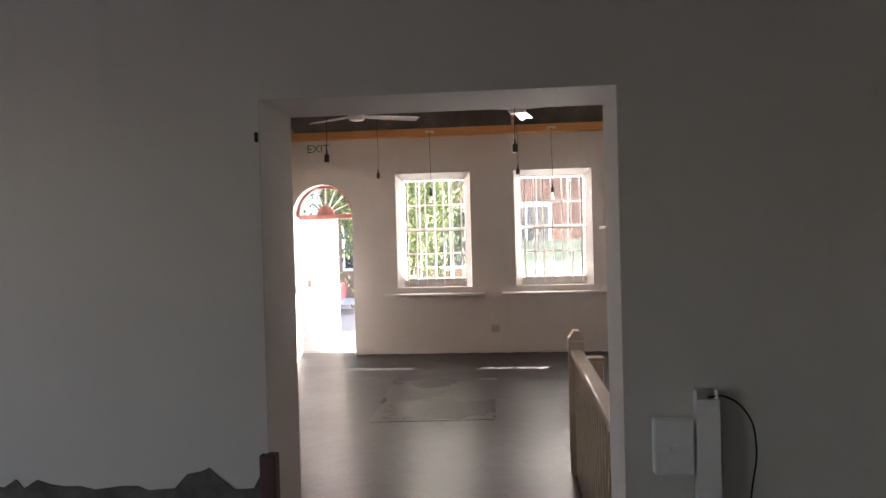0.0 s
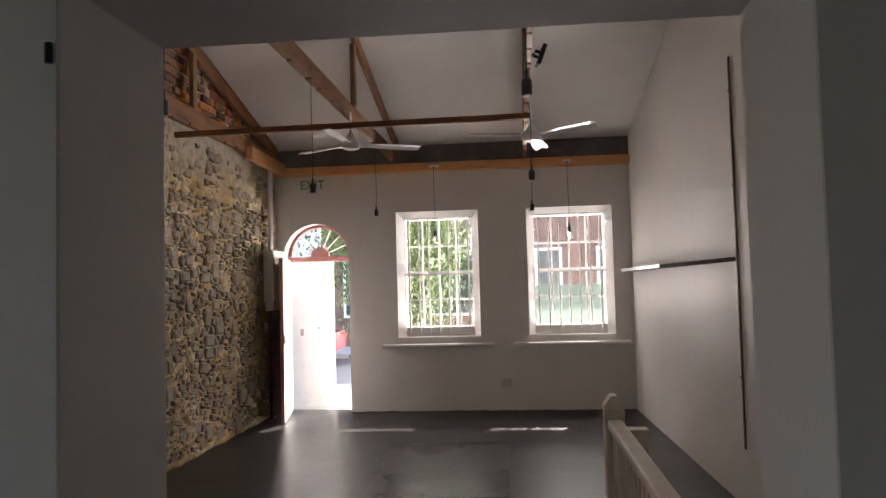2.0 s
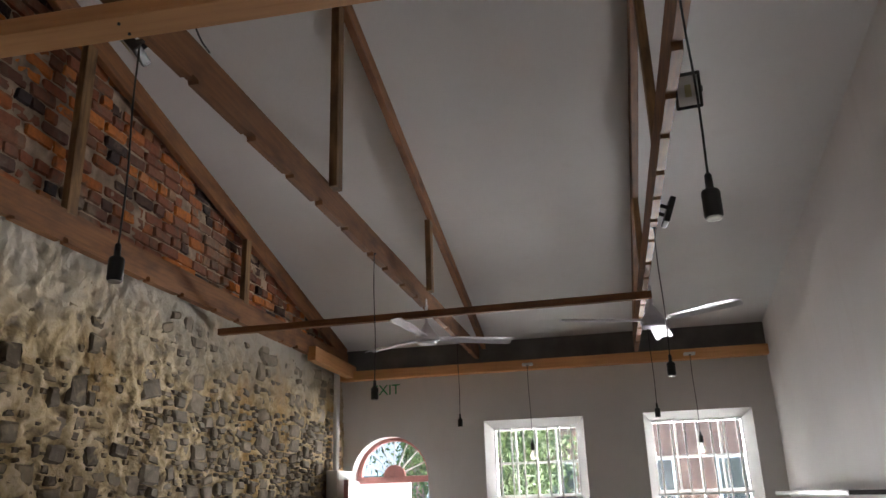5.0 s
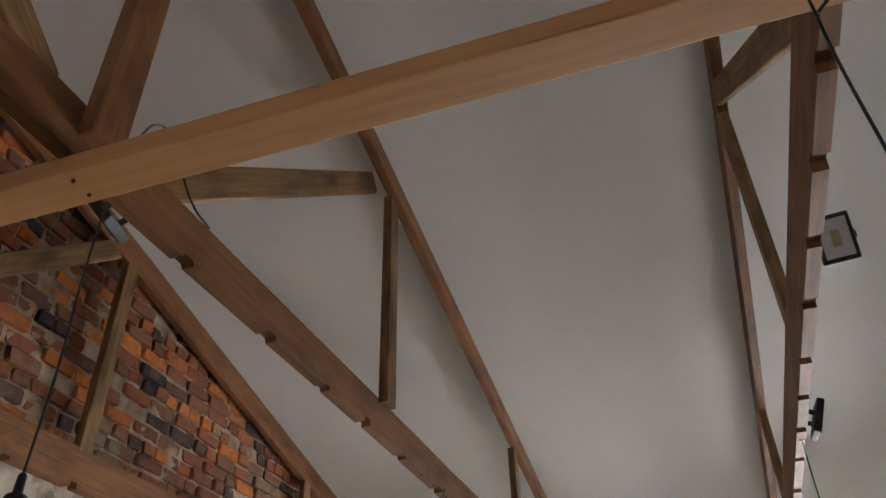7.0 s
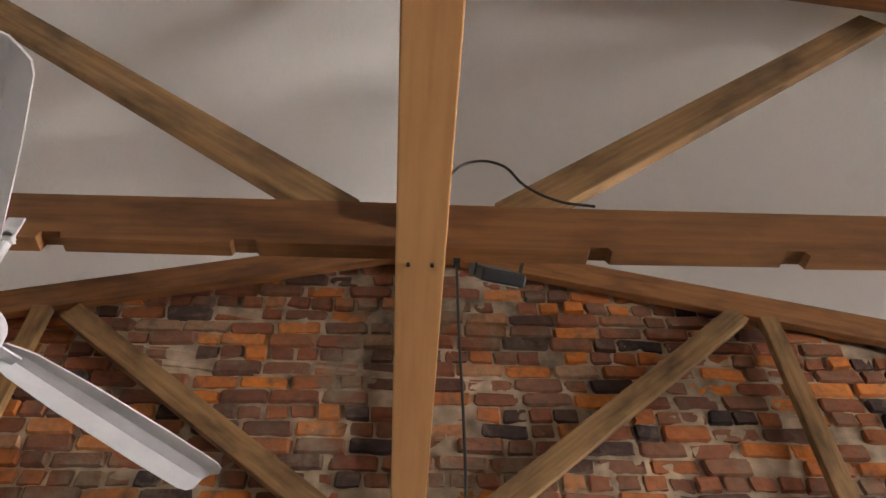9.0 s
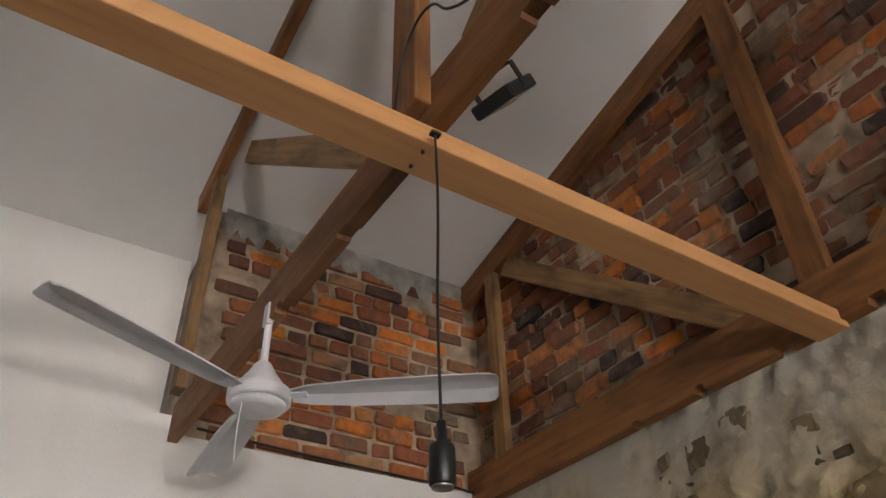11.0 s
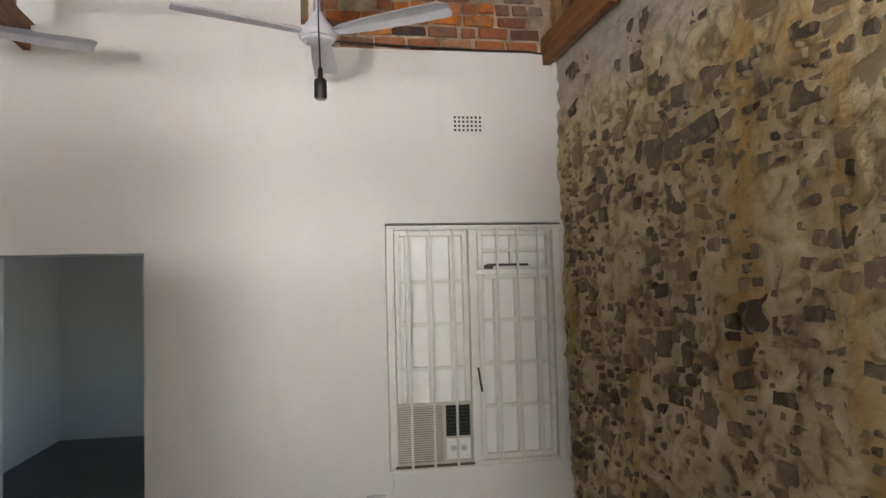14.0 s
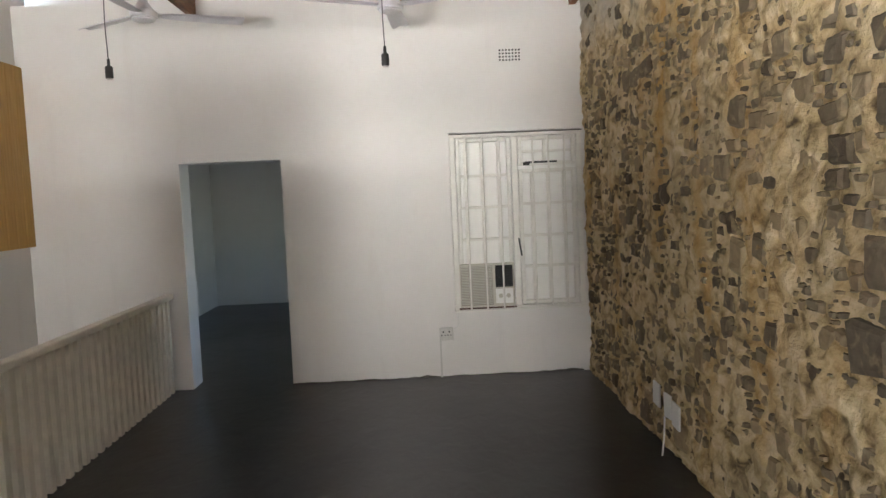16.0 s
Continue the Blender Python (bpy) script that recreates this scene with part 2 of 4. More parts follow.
def floor_paint(name, k):
    """Dark grey floor paint over screed: worn lighter lanes, scuffs, trowel ripples, uneven gloss."""
    m, n, l, b = nodes_of(name)
    broad, mid, fine = noise_tex(n, l, 0.55, 5), noise_tex(n, l, 3.0, 6), noise_tex(n, l, 28, 6)
    c = ramp(n, l, broad, [(0.3, (0.010, 0.009, 0.009)), (0.55, (0.017, 0.015, 0.016)), (0.75, (0.013, 0.011, 0.011))])
    c = mix(n, l, ramp(n, l, mid, [(0.50, (0, 0, 0)), (0.85, (0.45, 0.45, 0.45))]), c, (0.028, 0.026, 0.028))
    c = mix(n, l, ramp(n, l, fine, [(0.62, (0, 0, 0)), (0.9, (0.2, 0.2, 0.2))]), c, (0.012, 0.010, 0.009))
    l.new(c, b.inputs["Base Color"])
    rr = n.new("ShaderNodeMapRange")
    rr.inputs[3].default_value, rr.inputs[4].default_value = 0.21 * k, 0.44 * k
    b.inputs["Specular IOR Level"].default_value = 0.42
    l.new(broad, rr.inputs[0])
    l.new(rr.outputs[0], b.inputs["Roughness"])
    ripple, scuff = noise_tex(n, l, 4.5, 2.5, (1, 0.7, 1), warp=0.4), noise_tex(n, l, 9, 7, (1, 0.5, 1), warp=1.0)
    c = mix(n, l, ramp(n, l, scuff, [(0.60, (0, 0, 0)), (0.72, (0.5, 0.5, 0.5))]), c, (0.045 * k, 0.042 * k, 0.043 * k))
    l.new(c, b.inputs["Base Color"])
    bump(n, l, b, mix(n, l, 0.42, ripple, scuff), 0.34, 0.018)
    return m


FLOOR = floor_paint("floor_paint", 1.0)
CONCRETE = floor_paint("worn_floor_patch", 0.85)


def stone_mortar():
    """Lime mortar smeared over rubble: cream, ochre streaks running down, grey dirt, limewash near the top."""
    m, n, l, b = nodes_of("lime_mortar")
    t1, t2, t3 = noise_tex(n, l, 2.2, 6, warp=0.8), noise_tex(n, l, 8, 8, (1, 0.9, 1.1), warp=0.8), noise_tex(n, l, 1.3, 6, (1, 1.6, 0.3), warp=0.6)
    # Dark brown in the hollows paints crevice shade; creams and tans are mortar.
    c = ramp(n, l, t2, [(0.31, (0.12, 0.085, 0.043)), (0.40, (0.33, 0.24, 0.12)), (0.49, (0.54, 0.415, 0.225)), (0.66, (0.69, 0.57, 0.37))])
    c = mix(n, l, ramp(n, l, t3, [(0.51, (0, 0, 0)), (0.70, (0.8, 0.8, 0.8))]), c, (0.46, 0.265, 0.07))
    tc, sp = n.new("ShaderNodeTexCoord"), n.new("ShaderNodeSeparateXYZ")
    ad = n.new("ShaderNodeMath")
    ad.operation = "MULTIPLY_ADD"
    ad.inputs[1].default_value = 0.9
    l.new(tc.outputs["Object"], sp.inputs[0])
    l.new(noise_tex(n, l, 3.5, 5), ad.inputs[0])
    l.new(sp.outputs[2], ad.inputs[2])
    paler = n.new("ShaderNodeMapRange")
    paler.inputs[1].default_value, paler.inputs[2].default_value = 3.2, 3.75
    l.new(ad.outputs[0], paler.inputs[0])
    c = mix(n, l, ramp(n, l, t1, [(0.56, (0, 0, 0)), (0.72, (0.4, 0.4, 0.4))]), c, (0.22, 0.19, 0.15))
    c = mix(n, l, paler.outputs[0], c, (0.48, 0.435, 0.355))
    l.new(c, b.inputs["Base Color"])
    b.inputs["Roughness"].default_value = 0.95
    bump(n, l, b, mix(n, l, 0.5, t2, noise_tex(n, l, 30, 5)), 0.9, 0.03)
    return m


MORTAR = stone_mortar()

# ---- building helpers ----
I4 = Matrix.Identity(4)


def add_box(bm, x0, x1, y0, y1, z0, z1, bevel=0.0):
    g = bmesh.ops.create_cube(bm, size=1.0, matrix=Matrix.Translation(((x0 + x1) / 2, (y0 + y1) / 2, (z0 + z1) / 2)) @ Matrix.Diagonal((abs(x1 - x0), abs(y1 - y0), abs(z1 - z0), 1)))
    if bevel:
        edges = list({e for v in g["verts"] for e in v.link_edges})
        bmesh.ops.bevel(bm, geom=edges, offset=bevel, segments=2, affect="EDGES", profile=0.5)
    return bm


def box(x0, x1, y0, y1, z0, z1, bevel=0.0):
    return add_box(bmesh.new(), x0, x1, y0, y1, z0, z1, bevel)


def add_tube(bm, p, q, r, seg=10, r2=None):
    p, q = Vector(p), Vector(q)
    d = q - p
    bmesh.ops.create_cone(bm, cap_ends=True, segments=seg, radius1=r, radius2=r if r2 is None else r2, depth=d.length,
                          matrix=Matrix.Translation((p + q) / 2) @ d.to_track_quat("Z", "Y").to_matrix().to_4x4())
    return bm


def tube(p, q, r, seg=10, r2=None):
    return add_tube(bmesh.new(), p, q, r, seg, r2)


def lathe(profile, seg=24):
    """Solid of revolution about z from (radius, z) pairs."""
    bm = bmesh.new()
    rings = [[bm.verts.new((r * math.cos(a), r * math.sin(a), z)) for a in (2 * math.pi * i / seg for i in range(seg))] for r, z in profile]
    for a, b in zip(rings, rings[1:]):
        for i in range(seg):
            bm.faces.new((a[i], a[(i + 1) % seg], b[(i + 1) % seg], b[i]))
    bm.faces.new(rings[0][::-1])
    bm.faces.new(rings[-1])
    for f in bm.faces:
        f.smooth = True
    bmesh.ops.recalc_face_normals(bm, faces=bm.faces)
    return bm


def prism(points, axis, a, b):
    """A flat outline (pairs) pushed from a to b along x, y or z."""
    bm = bmesh.new()
    put = {"x": lambda u, v, w: (w, u, v), "y": lambda u, v, w: (u, w, v), "z": lambda u, v, w: (u, v, w)}[axis]
    lo = [bm.verts.new(put(u, v, a)) for u, v in points]
    hi = [bm.verts.new(put(u, v, b)) for u, v in points]
    bm.faces.new(lo)
    bm.faces.new(hi[::-1])
    for i in range(len(lo)):
        j = (i + 1) % len(lo)
        bm.faces.new((lo[i], hi[i], hi[j], lo[j]))
    bmesh.ops.recalc_face_normals(bm, faces=bm.faces)
    return bm


def mesh_from(name, bm, material):
    me = bpy.data.meshes.new(name)
    bm.to_mesh(me)
    bm.free()
    me.materials.append(material)
    return me


def solid(name, bm, material, label="", category="", group="", kind=""):
    return tagged(new(name, mesh_from(name, bm, material)), label, category, group, kind)


def thing(name, at, label, category, group="", rz=0.0):
    ob = new(name)
    ob.empty_display_size = 0.1
    ob.matrix_basis = pose(*at, 0, 0, rz)
    return tagged(ob, label, category, group)


def part(name, bm, material, parent, label="", m=None):
    ob = new(name, mesh_from(name, bm, material))
    ob.parent = parent
    if m is not None:
        ob.matrix_basis = m
    return tagged(ob, label)


def beam(name, p, q, w, h, material, parent, label="", bevel=0.006):
    """A timber from p to q: w across (level), h deep, grain along it."""
    p, q = Vector(p), Vector(q)
    d = (q - p).normalized()
    side = Vector((0, 0, 1)).cross(d)
    side = Vector((1, 0, 0)) if side.length < 1e-3 else side.normalized()
    up = d.cross(side)
    m = Matrix((d, side, up)).transposed().to_4x4()
    m.translation = (p + q) / 2
    n = (q - p).length / 2
    bm = box(-n, n, -w / 2, w / 2, -h / 2, h / 2, bevel)
    ob = part(name, bm, material, parent, label, m)
    return ob


def structure(name, bm, material, label=""):
    return solid(name, bm, material, label, kind="structure")


def cord(name, pts, r, material, parent=None, label="", category=""):
    cu = bpy.data.curves.new(name, "CURVE")
    cu.dimensions, cu.bevel_depth, cu.bevel_resolution, cu.resolution_u = "3D", r, 2, 8
    s = cu.splines.new("BEZIER")
    s.bezier_points.add(len(pts) - 1)
    for bp, p in zip(s.bezier_points, pts):
        bp.co, bp.handle_left_type, bp.handle_right_type = p, "AUTO", "AUTO"
    cu.materials.append(material)
    ob = new(name, cu)
    ob.parent = parent
    return tagged(ob, label, category)


# ---- plan ----
XL, XR, XS = -2.76, 2.02, 2.255         # stone wall, right wall at the front, right wall at the back
YB, YN, YU, YF = 2.43, 2.15, 1.97, 11.38  # room side and far side of the back wall, upper back wall, front wall
RIDGE_Y, RIDGE_Z, SLOPE = 4.56, 5.24, 0.246
D0, D1, DH = -0.02, 0.885, 2.05          # doorway
ST_X, ST_Y = 1.10, 5.62                  # stairwell edge and head of the stairs


def east_x(y):
    """The right wall runs slightly askew."""
    return XR + (YF - y) * 0.0255


def roof_z(y):
    return RIDGE_Z - SLOPE * abs(y - RIDGE_Y)


# ---- large structure ----
structure("floor", add_box(add_box(add_box(box(XL - 0.3, ST_X, YN - 0.01, YF + 0.3, -0.2, 0), ST_X, XS + 0.3, ST_Y, YF + 0.3, -0.2, 0), -3.1, 2.42, -3.4, YN - 0.01, -0.2, 0), ST_X, 2.3, YN - 0.01, YB, -0.2, 0), FLOOR, "dark grey painted screed floor, scuffed and glossy")

# left wall: rubble below, brick gable above (pieces are added last)


def lumpy_panel(x, y0, y1, z0, z1, step, amp, seed, thick, roof=False):
    """A wall face towards +x with an uneven, hand-laid surface."""
    bm = bmesh.new()
    ny, nz = int((y1 - y0) / step), int((z1 - z0) / step)
    grid = []
    for j in range(nz + 1):
        row = []
        for i in range(ny + 1):
            y, z = y0 + (y1 - y0) * i / ny, z0 + (z1 - z0) * j / nz
            q = Vector((seed, y, z))
            d = noise.noise(q * 1.7) * 0.4 + noise.noise(q * 5.5) * 0.42 + noise.noise(q * 14) * 0.34 + noise.noise(q * 31) * 0.22
            row.append(bm.verts.new((x + amp * d, y, min(z, roof_z(y) - 0.02) if roof else z)))
        grid.append(row)
    for j in range(nz):
        for i in range(ny):
            f = bm.faces.new((grid[j][i], grid[j][i + 1], grid[j + 1][i + 1], grid[j + 1][i]))
            f.smooth = True
    rim = [grid[0][0], grid[0][-1], grid[-1][-1], grid[-1][0]]
    back = [bm.verts.new((x - thick, v.co.y, v.co.z)) for v in rim]
    bm.faces.new(back)
    for row, a, b in ((grid[0], 0, 1), ([r[-1] for r in grid], 1, 2), (grid[-1][::-1], 2, 3), ([r[0] for r in grid][::-1], 3, 0)):
        bm.faces.new([*row, back[b], back[a]])
    bmesh.ops.recalc_face_normals(bm, faces=bm.faces)
    return bm


wall_stone = structure("wall_west", lumpy_panel(XL, YB - 0.3, YF + 0.3, 0.0, 3.36, 0.021, 0.058, 3.0, 0.4), MORTAR, "rubble stone wall with smeared cream lime mortar")
gable = lumpy_panel(XL - 0.019, YU - 0.3, YF + 0.3, 3.36, 5.26, 0.026, 0.040, 9.0, 0.35, True)
wall_gable = structure("wall_gable", gable, MORTAR_B, "exposed old brick gable with rough mortar joints")

# front wall with an arched doorway and two window openings
AX, AR, ASP = -2.19, 0.45, 2.10   # arch centre, radius, springing
W1, W2, WZ = (-1.083, 0.022), (0.66, 1.78), (0.976, 2.67)
FT = 0.34
fw = bmesh.new()
top = 3.60
add_box(fw, XL - 0.3, AX - AR, YF, YF + FT, -0.1, top)
add_box(fw, AX + AR, W1[0], YF, YF + FT, -0.1, top)
add_box(fw, W1[0], W1[1], YF, YF + FT, -0.1, WZ[0])
add_box(fw, W1[0], W1[1], YF, YF + FT, WZ[1], top)
add_box(fw, W1[1], W2[0], YF, YF + FT, -0.1, top)
add_box(fw, W2[0], W2[1], YF, YF + FT, -0.1, WZ[0])
add_box(fw, W2[0], W2[1], YF, YF + FT, WZ[1], top)
add_box(fw, W2[1], XS + 0.3, YF, YF + FT, -0.1, top)
arc = [(AX + AR * math.cos(a), ASP + AR * math.sin(a)) for a in (math.pi * i / 24 for i in range(25))]
tmp = prism([(AX + AR, top), *arc, (AX - AR, top)], "y", YF, YF + FT)
me = bpy.data.meshes.new("arch_head")
tmp.to_mesh(me)
tmp.free()
fw.from_mesh(me)
bpy.data.meshes.remove(me)
wall_front = structure("wall_north", fw, WALL, "white painted plaster wall with arched doorway and two windows")

# right wall, running askew, down into the stairwell at the back
structure("wall_east", prism([(east_x(YF), YF), (XS + 0.3, YF), (XS + 0.3, YN), (east_x(YN), YN)], "z", -2.8, 5.2), WALL, "white painted plaster wall beside the stairs")
# back wall and the set-back white wall above it
bw = bmesh.new()
add_box(bw, XL - 0.3, -2.742, YN, YB, -0.1, 3.40)
add_box(bw, -1.533, D0, YN, YB, -0.1, 3.40)
add_box(bw, -2.742, -1.533, YN, YB, -0.1, 0.603)
add_box(bw, -2.742, -1.533, YN, YB, 2.222, 3.40)
add_box(bw, -2.742, -1.533, YN, YN + 0.1, 0.603, 2.222)
add_box(bw, D1, XS + 0.2, YN, YB, -2.8, 3.48)
add_box(bw, D0, D1, YN, YB, DH, 3.48)
add_box(bw, -1.12, D0, YN, YB, 3.40, 3.48)
structure("wall_south", bw, WALL, "white painted plaster wall with a plain doorway")
structure("wall_upper_south", box(-1.12, XS + 0.2, YU - 0.2, YU, 3.0, 5.0), WALL, "white plaster wall set back above a ledge")
structure("ledge", box(-1.12, XS + 0.2, YU, YN, 3.36, 3.476), WALL, "white plaster ledge on top of the wall")
wall_brick = structure("wall_brick_south", box(XL - 0.3, -1.14, YU - 0.2, YB - 0.06, 3.40, 4.72), MORTAR_B, "bare brick panel above the white plaster wall")

# ceiling: two white boarded slopes
cl = prism([(YU - 0.4, roof_z(YU - 0.4)), (RIDGE_Y, RIDGE_Z), (YF + 0.5, roof_z(YF + 0.5)), (YF + 0.5, roof_z(YF + 0.5) + 0.15), (RIDGE_Y, RIDGE_Z + 0.15), (YU - 0.4, roof_z(YU - 0.4) + 0.15)], "x", XL - 0.5, XS + 0.5)
structure("ceiling", cl, CEIL, "white boarded ceiling on both roof slopes")

# back room
br = bmesh.new()
add_box(br, -3.1, 2.42, -3.45, -3.16, 0, 3.1)
# Unseen opening added in the west wall to let light in.
for y0, y1, z0, z1 in ((-3.16, -0.5, 0, 3.1), (0.7, YN - 0.01, 0, 3.1), (-0.5, 0.7, 0, 0.9), (-0.5, 0.7, 2.2, 3.1)):
    add_box(br, -3.1, -2.8, y0, y1, z0, z1)
add_box(br, 2.12, 2.42, -3.16, YN - 0.01, 0, 3.1)
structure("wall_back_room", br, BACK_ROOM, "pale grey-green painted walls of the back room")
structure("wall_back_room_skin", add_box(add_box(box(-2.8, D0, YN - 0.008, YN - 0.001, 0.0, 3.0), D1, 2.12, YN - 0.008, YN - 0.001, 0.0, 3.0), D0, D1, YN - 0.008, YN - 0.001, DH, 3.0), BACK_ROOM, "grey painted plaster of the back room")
structure("ceiling_back_room", box(-3.1, 2.42, -3.45, YN - 0.01, 3.0, 3.1), CEIL)

# stairs
stairs = thing("staircase", (ST_X, ST_Y, 0), "dark painted staircase going down beside the rail", "staircase")
for i in range(11):
    part("step", box(0, XS - ST_X, -0.27 * (i + 1), -0.27 * i + 0.02, -0.18 * (i + 1) - 0.16, -0.18 * (i + 1), 0.008), FLOOR, stairs)
structure("wall_stairwell", add_box(box(ST_X - 0.1, ST_X, YB, ST_Y, -2.8, -0.2), ST_X, XS, YN, YB - 0.28, -2.8, -0.2), WALL)

# ---- roof trusses ----
TIE_LO, TIE_HI = 3.32, 3.515


def notched_tie(y0, y1, seed, tall, half):
    """Tie beam with old housings cut in its lower edge; grain along x, so built lying along x."""
    rnd = random.Random(seed)
    lo, hi = -tall / 2, tall / 2
    n = (y1 - y0) / 2
    pts, x = [(-n, lo)], -n + 1.2
    while x < n - 0.5:
        w = rnd.uniform(0.035, 0.06)
        d = rnd.uniform(0.012, 0.03)
        pts += [(x, lo + rnd.uniform(-0.003, 0.003)), (x + 0.006, lo + d), (x + w, lo + d), (x + w + 0.008, lo + rnd.uniform(-0.004, 0.003))]
        x += rnd.uniform(0.33, 0.5)
    pts += [(n, lo), (n, hi)]
    x = n - 0.6
    while x > -n + 0.4:
        pts.append((x, hi + rnd.uniform(-0.005, 0.005)))
        x -= rnd.uniform(0.4, 0.8)
    pts.append((-n, hi))
    return prism(pts, "y", -half, half)


def truss(x, back, seed, h=0.195, half=0.028, rx=0.0, rh=0.165, lo=TIE_LO, lap=0.0, braces=((0.22, 1.65, 4.67), (-0.30, -1.72, 4.60))):
    """lap: how far posts and braces sit beside the tie."""
    t = thing("roof_truss", (x, RIDGE_Y, lo), "brown sawn timber roof truss carrying the white ceiling", "roof truss", "roof trusses")
    zc = lambda y: roof_z(y) - lo
    yb, yf = back - RIDGE_Y, 11.28 - RIDGE_Y
    part("tie_beam", notched_tie(yb, yf, seed, h, half), TRUSS, t, "dark tie beam with old notches underneath", pose(0, (yb + yf) / 2, h / 2, 0, 0, 90))
    drop = rh / 2 + 0.01
    beam("rafter", (rx, 0.0, zc(RIDGE_Y) - drop), (rx, 6.7, zc(RIDGE_Y + 6.7) - drop), 0.05, rh, TRUSS, t)
    beam("rafter", (rx, 0.0, zc(RIDGE_Y) - drop), (rx, yb, zc(back) - drop), 0.05, rh, TRUSS, t)
    beam("king_post", (0.002 + lap * 0.6, -0.02, h - (0.1 if lap else 0)), (0.002 + lap * 0.6, -0.02, zc(RIDGE_Y) - 0.14), 0.05, 0.12, TRUSS, t)
    for y0, y1, z1 in braces:
        beam("brace", (0, y0, h - 0.03), (0, y1, z1 - lo), 2 * half - 0.005, 0.115, BRACE, t, "weathered pale diagonal brace")
    for y in (1.79, 4.05, -1.86):
        beam("post", (lap + 0.006, y, h - (0.06 if lap else 0.02)), (lap + 0.006, y, zc(RIDGE_Y + y) - 0.16), 0.048, 0.095, BRACE, t)
    return t


truss(-2.69, YB - 0.03, 4)
truss(-1.108, YB + 0.0, 5, 0.165, 0.022, 0.085, 0.125, 3.36, 0.07, ((0.205, 1.70, 4.718), (-0.212, -1.66, 4.687)))
truss(0.663, YU + 0.01, 6, 0.195, 0.021, 0.010)
pl = thing("wall_plate", (-2.66, 10.75, 3.22), "sawn pine plate block lapped on the truss end", "wall plate")
beam("plate_block", (0.03, -0.7, 0.10), (0.03, 0.66, 0.08), 0.09, 0.15, PINE, pl)

# light new beam under the ties
nb = thing("cross_beam", (-1.1, 4.54, 3.262), "new orange pine plank spanning under the trusses", "beam")
beam("beam", (-1.60, -0.022, 0.066), (1.80, 0.024, 0.054), 0.116, 0.060, PINE, nb, "", 0.004)
for dx in (-0.07, 0.07):
    part("bolt", tube((0.02, dx * 0.4, 0.024), (0.02, dx * 0.4, 0.032), 0.005, 8), BLACK, nb)

# slim batten and the plate above the front windows
bt = thing("ceiling_batten", (-1.05, 8.29, 3.21), "slim red-brown batten running across below the ties", "batten")
beam("batten", (-1.68, 0, -0.02), (1.74, 0, 0.0), 0.05, 0.055, TRUSS, bt)
fb = thing("wall_plate", (-0.365, YF - 0.05, 3.205), "orange pine wall plate above the front windows", "wall plate")
beam("plate", (-2.39, -0.012, 0.052), (2.385, -0.012, 0.052), 0.12, 0.11, PINE, fb)
# Shade of the recess above the plate, put into a dark-coloured strip.
structure("eaves_shade_strip", box(XL, XR, YF - 0.02, YF + 0.0, 3.30, 3.57), plain("eaves_recess_shade", (0.16, 0.15, 0.145), 0.8, 0, 3, 0.3, 0.1), "dark strip drawn for the shaded recess under the eaves")

# ---- stair rail ----
rail = thing("stair_rail", (1.05, 5.66, 0), "cream painted timber balustrade with a pointed newel post", "balustrade")
nw = bmesh.new()
add_box(nw, -0.055, 0.055, -0.055, 0.055, 0.0, 0.95, 0.004)
part("newel_post", nw, CREAM, rail)
cap = prism([(-0.055, 0.95), (0.055, 0.95), (0.055, 0.965), (0.018, 1.02), (-0.018, 1.02), (-0.055, 0.965)], "y", -0.055, 0.055)
part("newel_cap", cap, CREAM, rail)
beam("handrail", (0, -0.055, 0.865), (0, -3.225, 0.865), 0.085, 0.05, CREAM, rail, "worn cream handrail", 0.012)
for i in range(26):
    y = -0.15 - i * 0.119
    part("baluster", box(-0.022, 0.022, y - 0.031, y + 0.031, 0.0, 0.85, 0.004), CREAM, rail)
sp = thing("stair_post", (1.182, 5.70, 0), "low cream painted post beside the stair head", "post")
part("post", box(-0.055, 0.055, -0.045, 0.045, 0, 0.80, 0.006), CREAM, sp)
part("post_top", box(-0.06, 0.06, -0.05, 0.05, 0.80, 0.825, 0.006), CREAM, sp)

# ---- pendants ----


def pendant(x, y, z_top, z_bot, bulb):
    """Black lamp holder on a flex; z_bot is the holder's lower rim."""
    p = thing("pendant_lamp", (x, y, z_bot), "black lamp holder with a clear globe bulb on a thin flex" if bulb else "black lamp holder hanging on a thin black flex without bulb", "pendant lamp", "pendant lamps")
    holder = lathe([(0.0205, 0.0), (0.0232, 0.004), (0.0232, 0.064), (0.0205, 0.071), (0.010, 0.077), (0.009, 0.112), (0.005, 0.118)], 18)
    part("lamp_holder", holder, BLACK, p)
    part("socket_rim", lathe([(0.016, -0.004), (0.019, -0.004), (0.019, 0.002), (0.016, 0.002)], 18), BRASS, p)
    drop = z_top - z_bot
    cord("flex", [(0, 0, 0.112), (0.004, 0.002, drop * 0.4), (-0.003, 0, drop * 0.75), (0, 0, drop)], 0.0032, BLACK, p)
    part("cord_clip", box(-0.012, 0.012, -0.008, 0.008, drop - 0.006, drop + 0.002), BLACK, p)
    if bulb:
        part("bulb", lathe([(0.012, 0.0), (0.016, -0.02), (0.034, -0.045), (0.040, -0.065), (0.034, -0.088), (0.016, -0.103), (0.004, -0.106)], 18), BULB, p, "clear globe bulb")
    return p


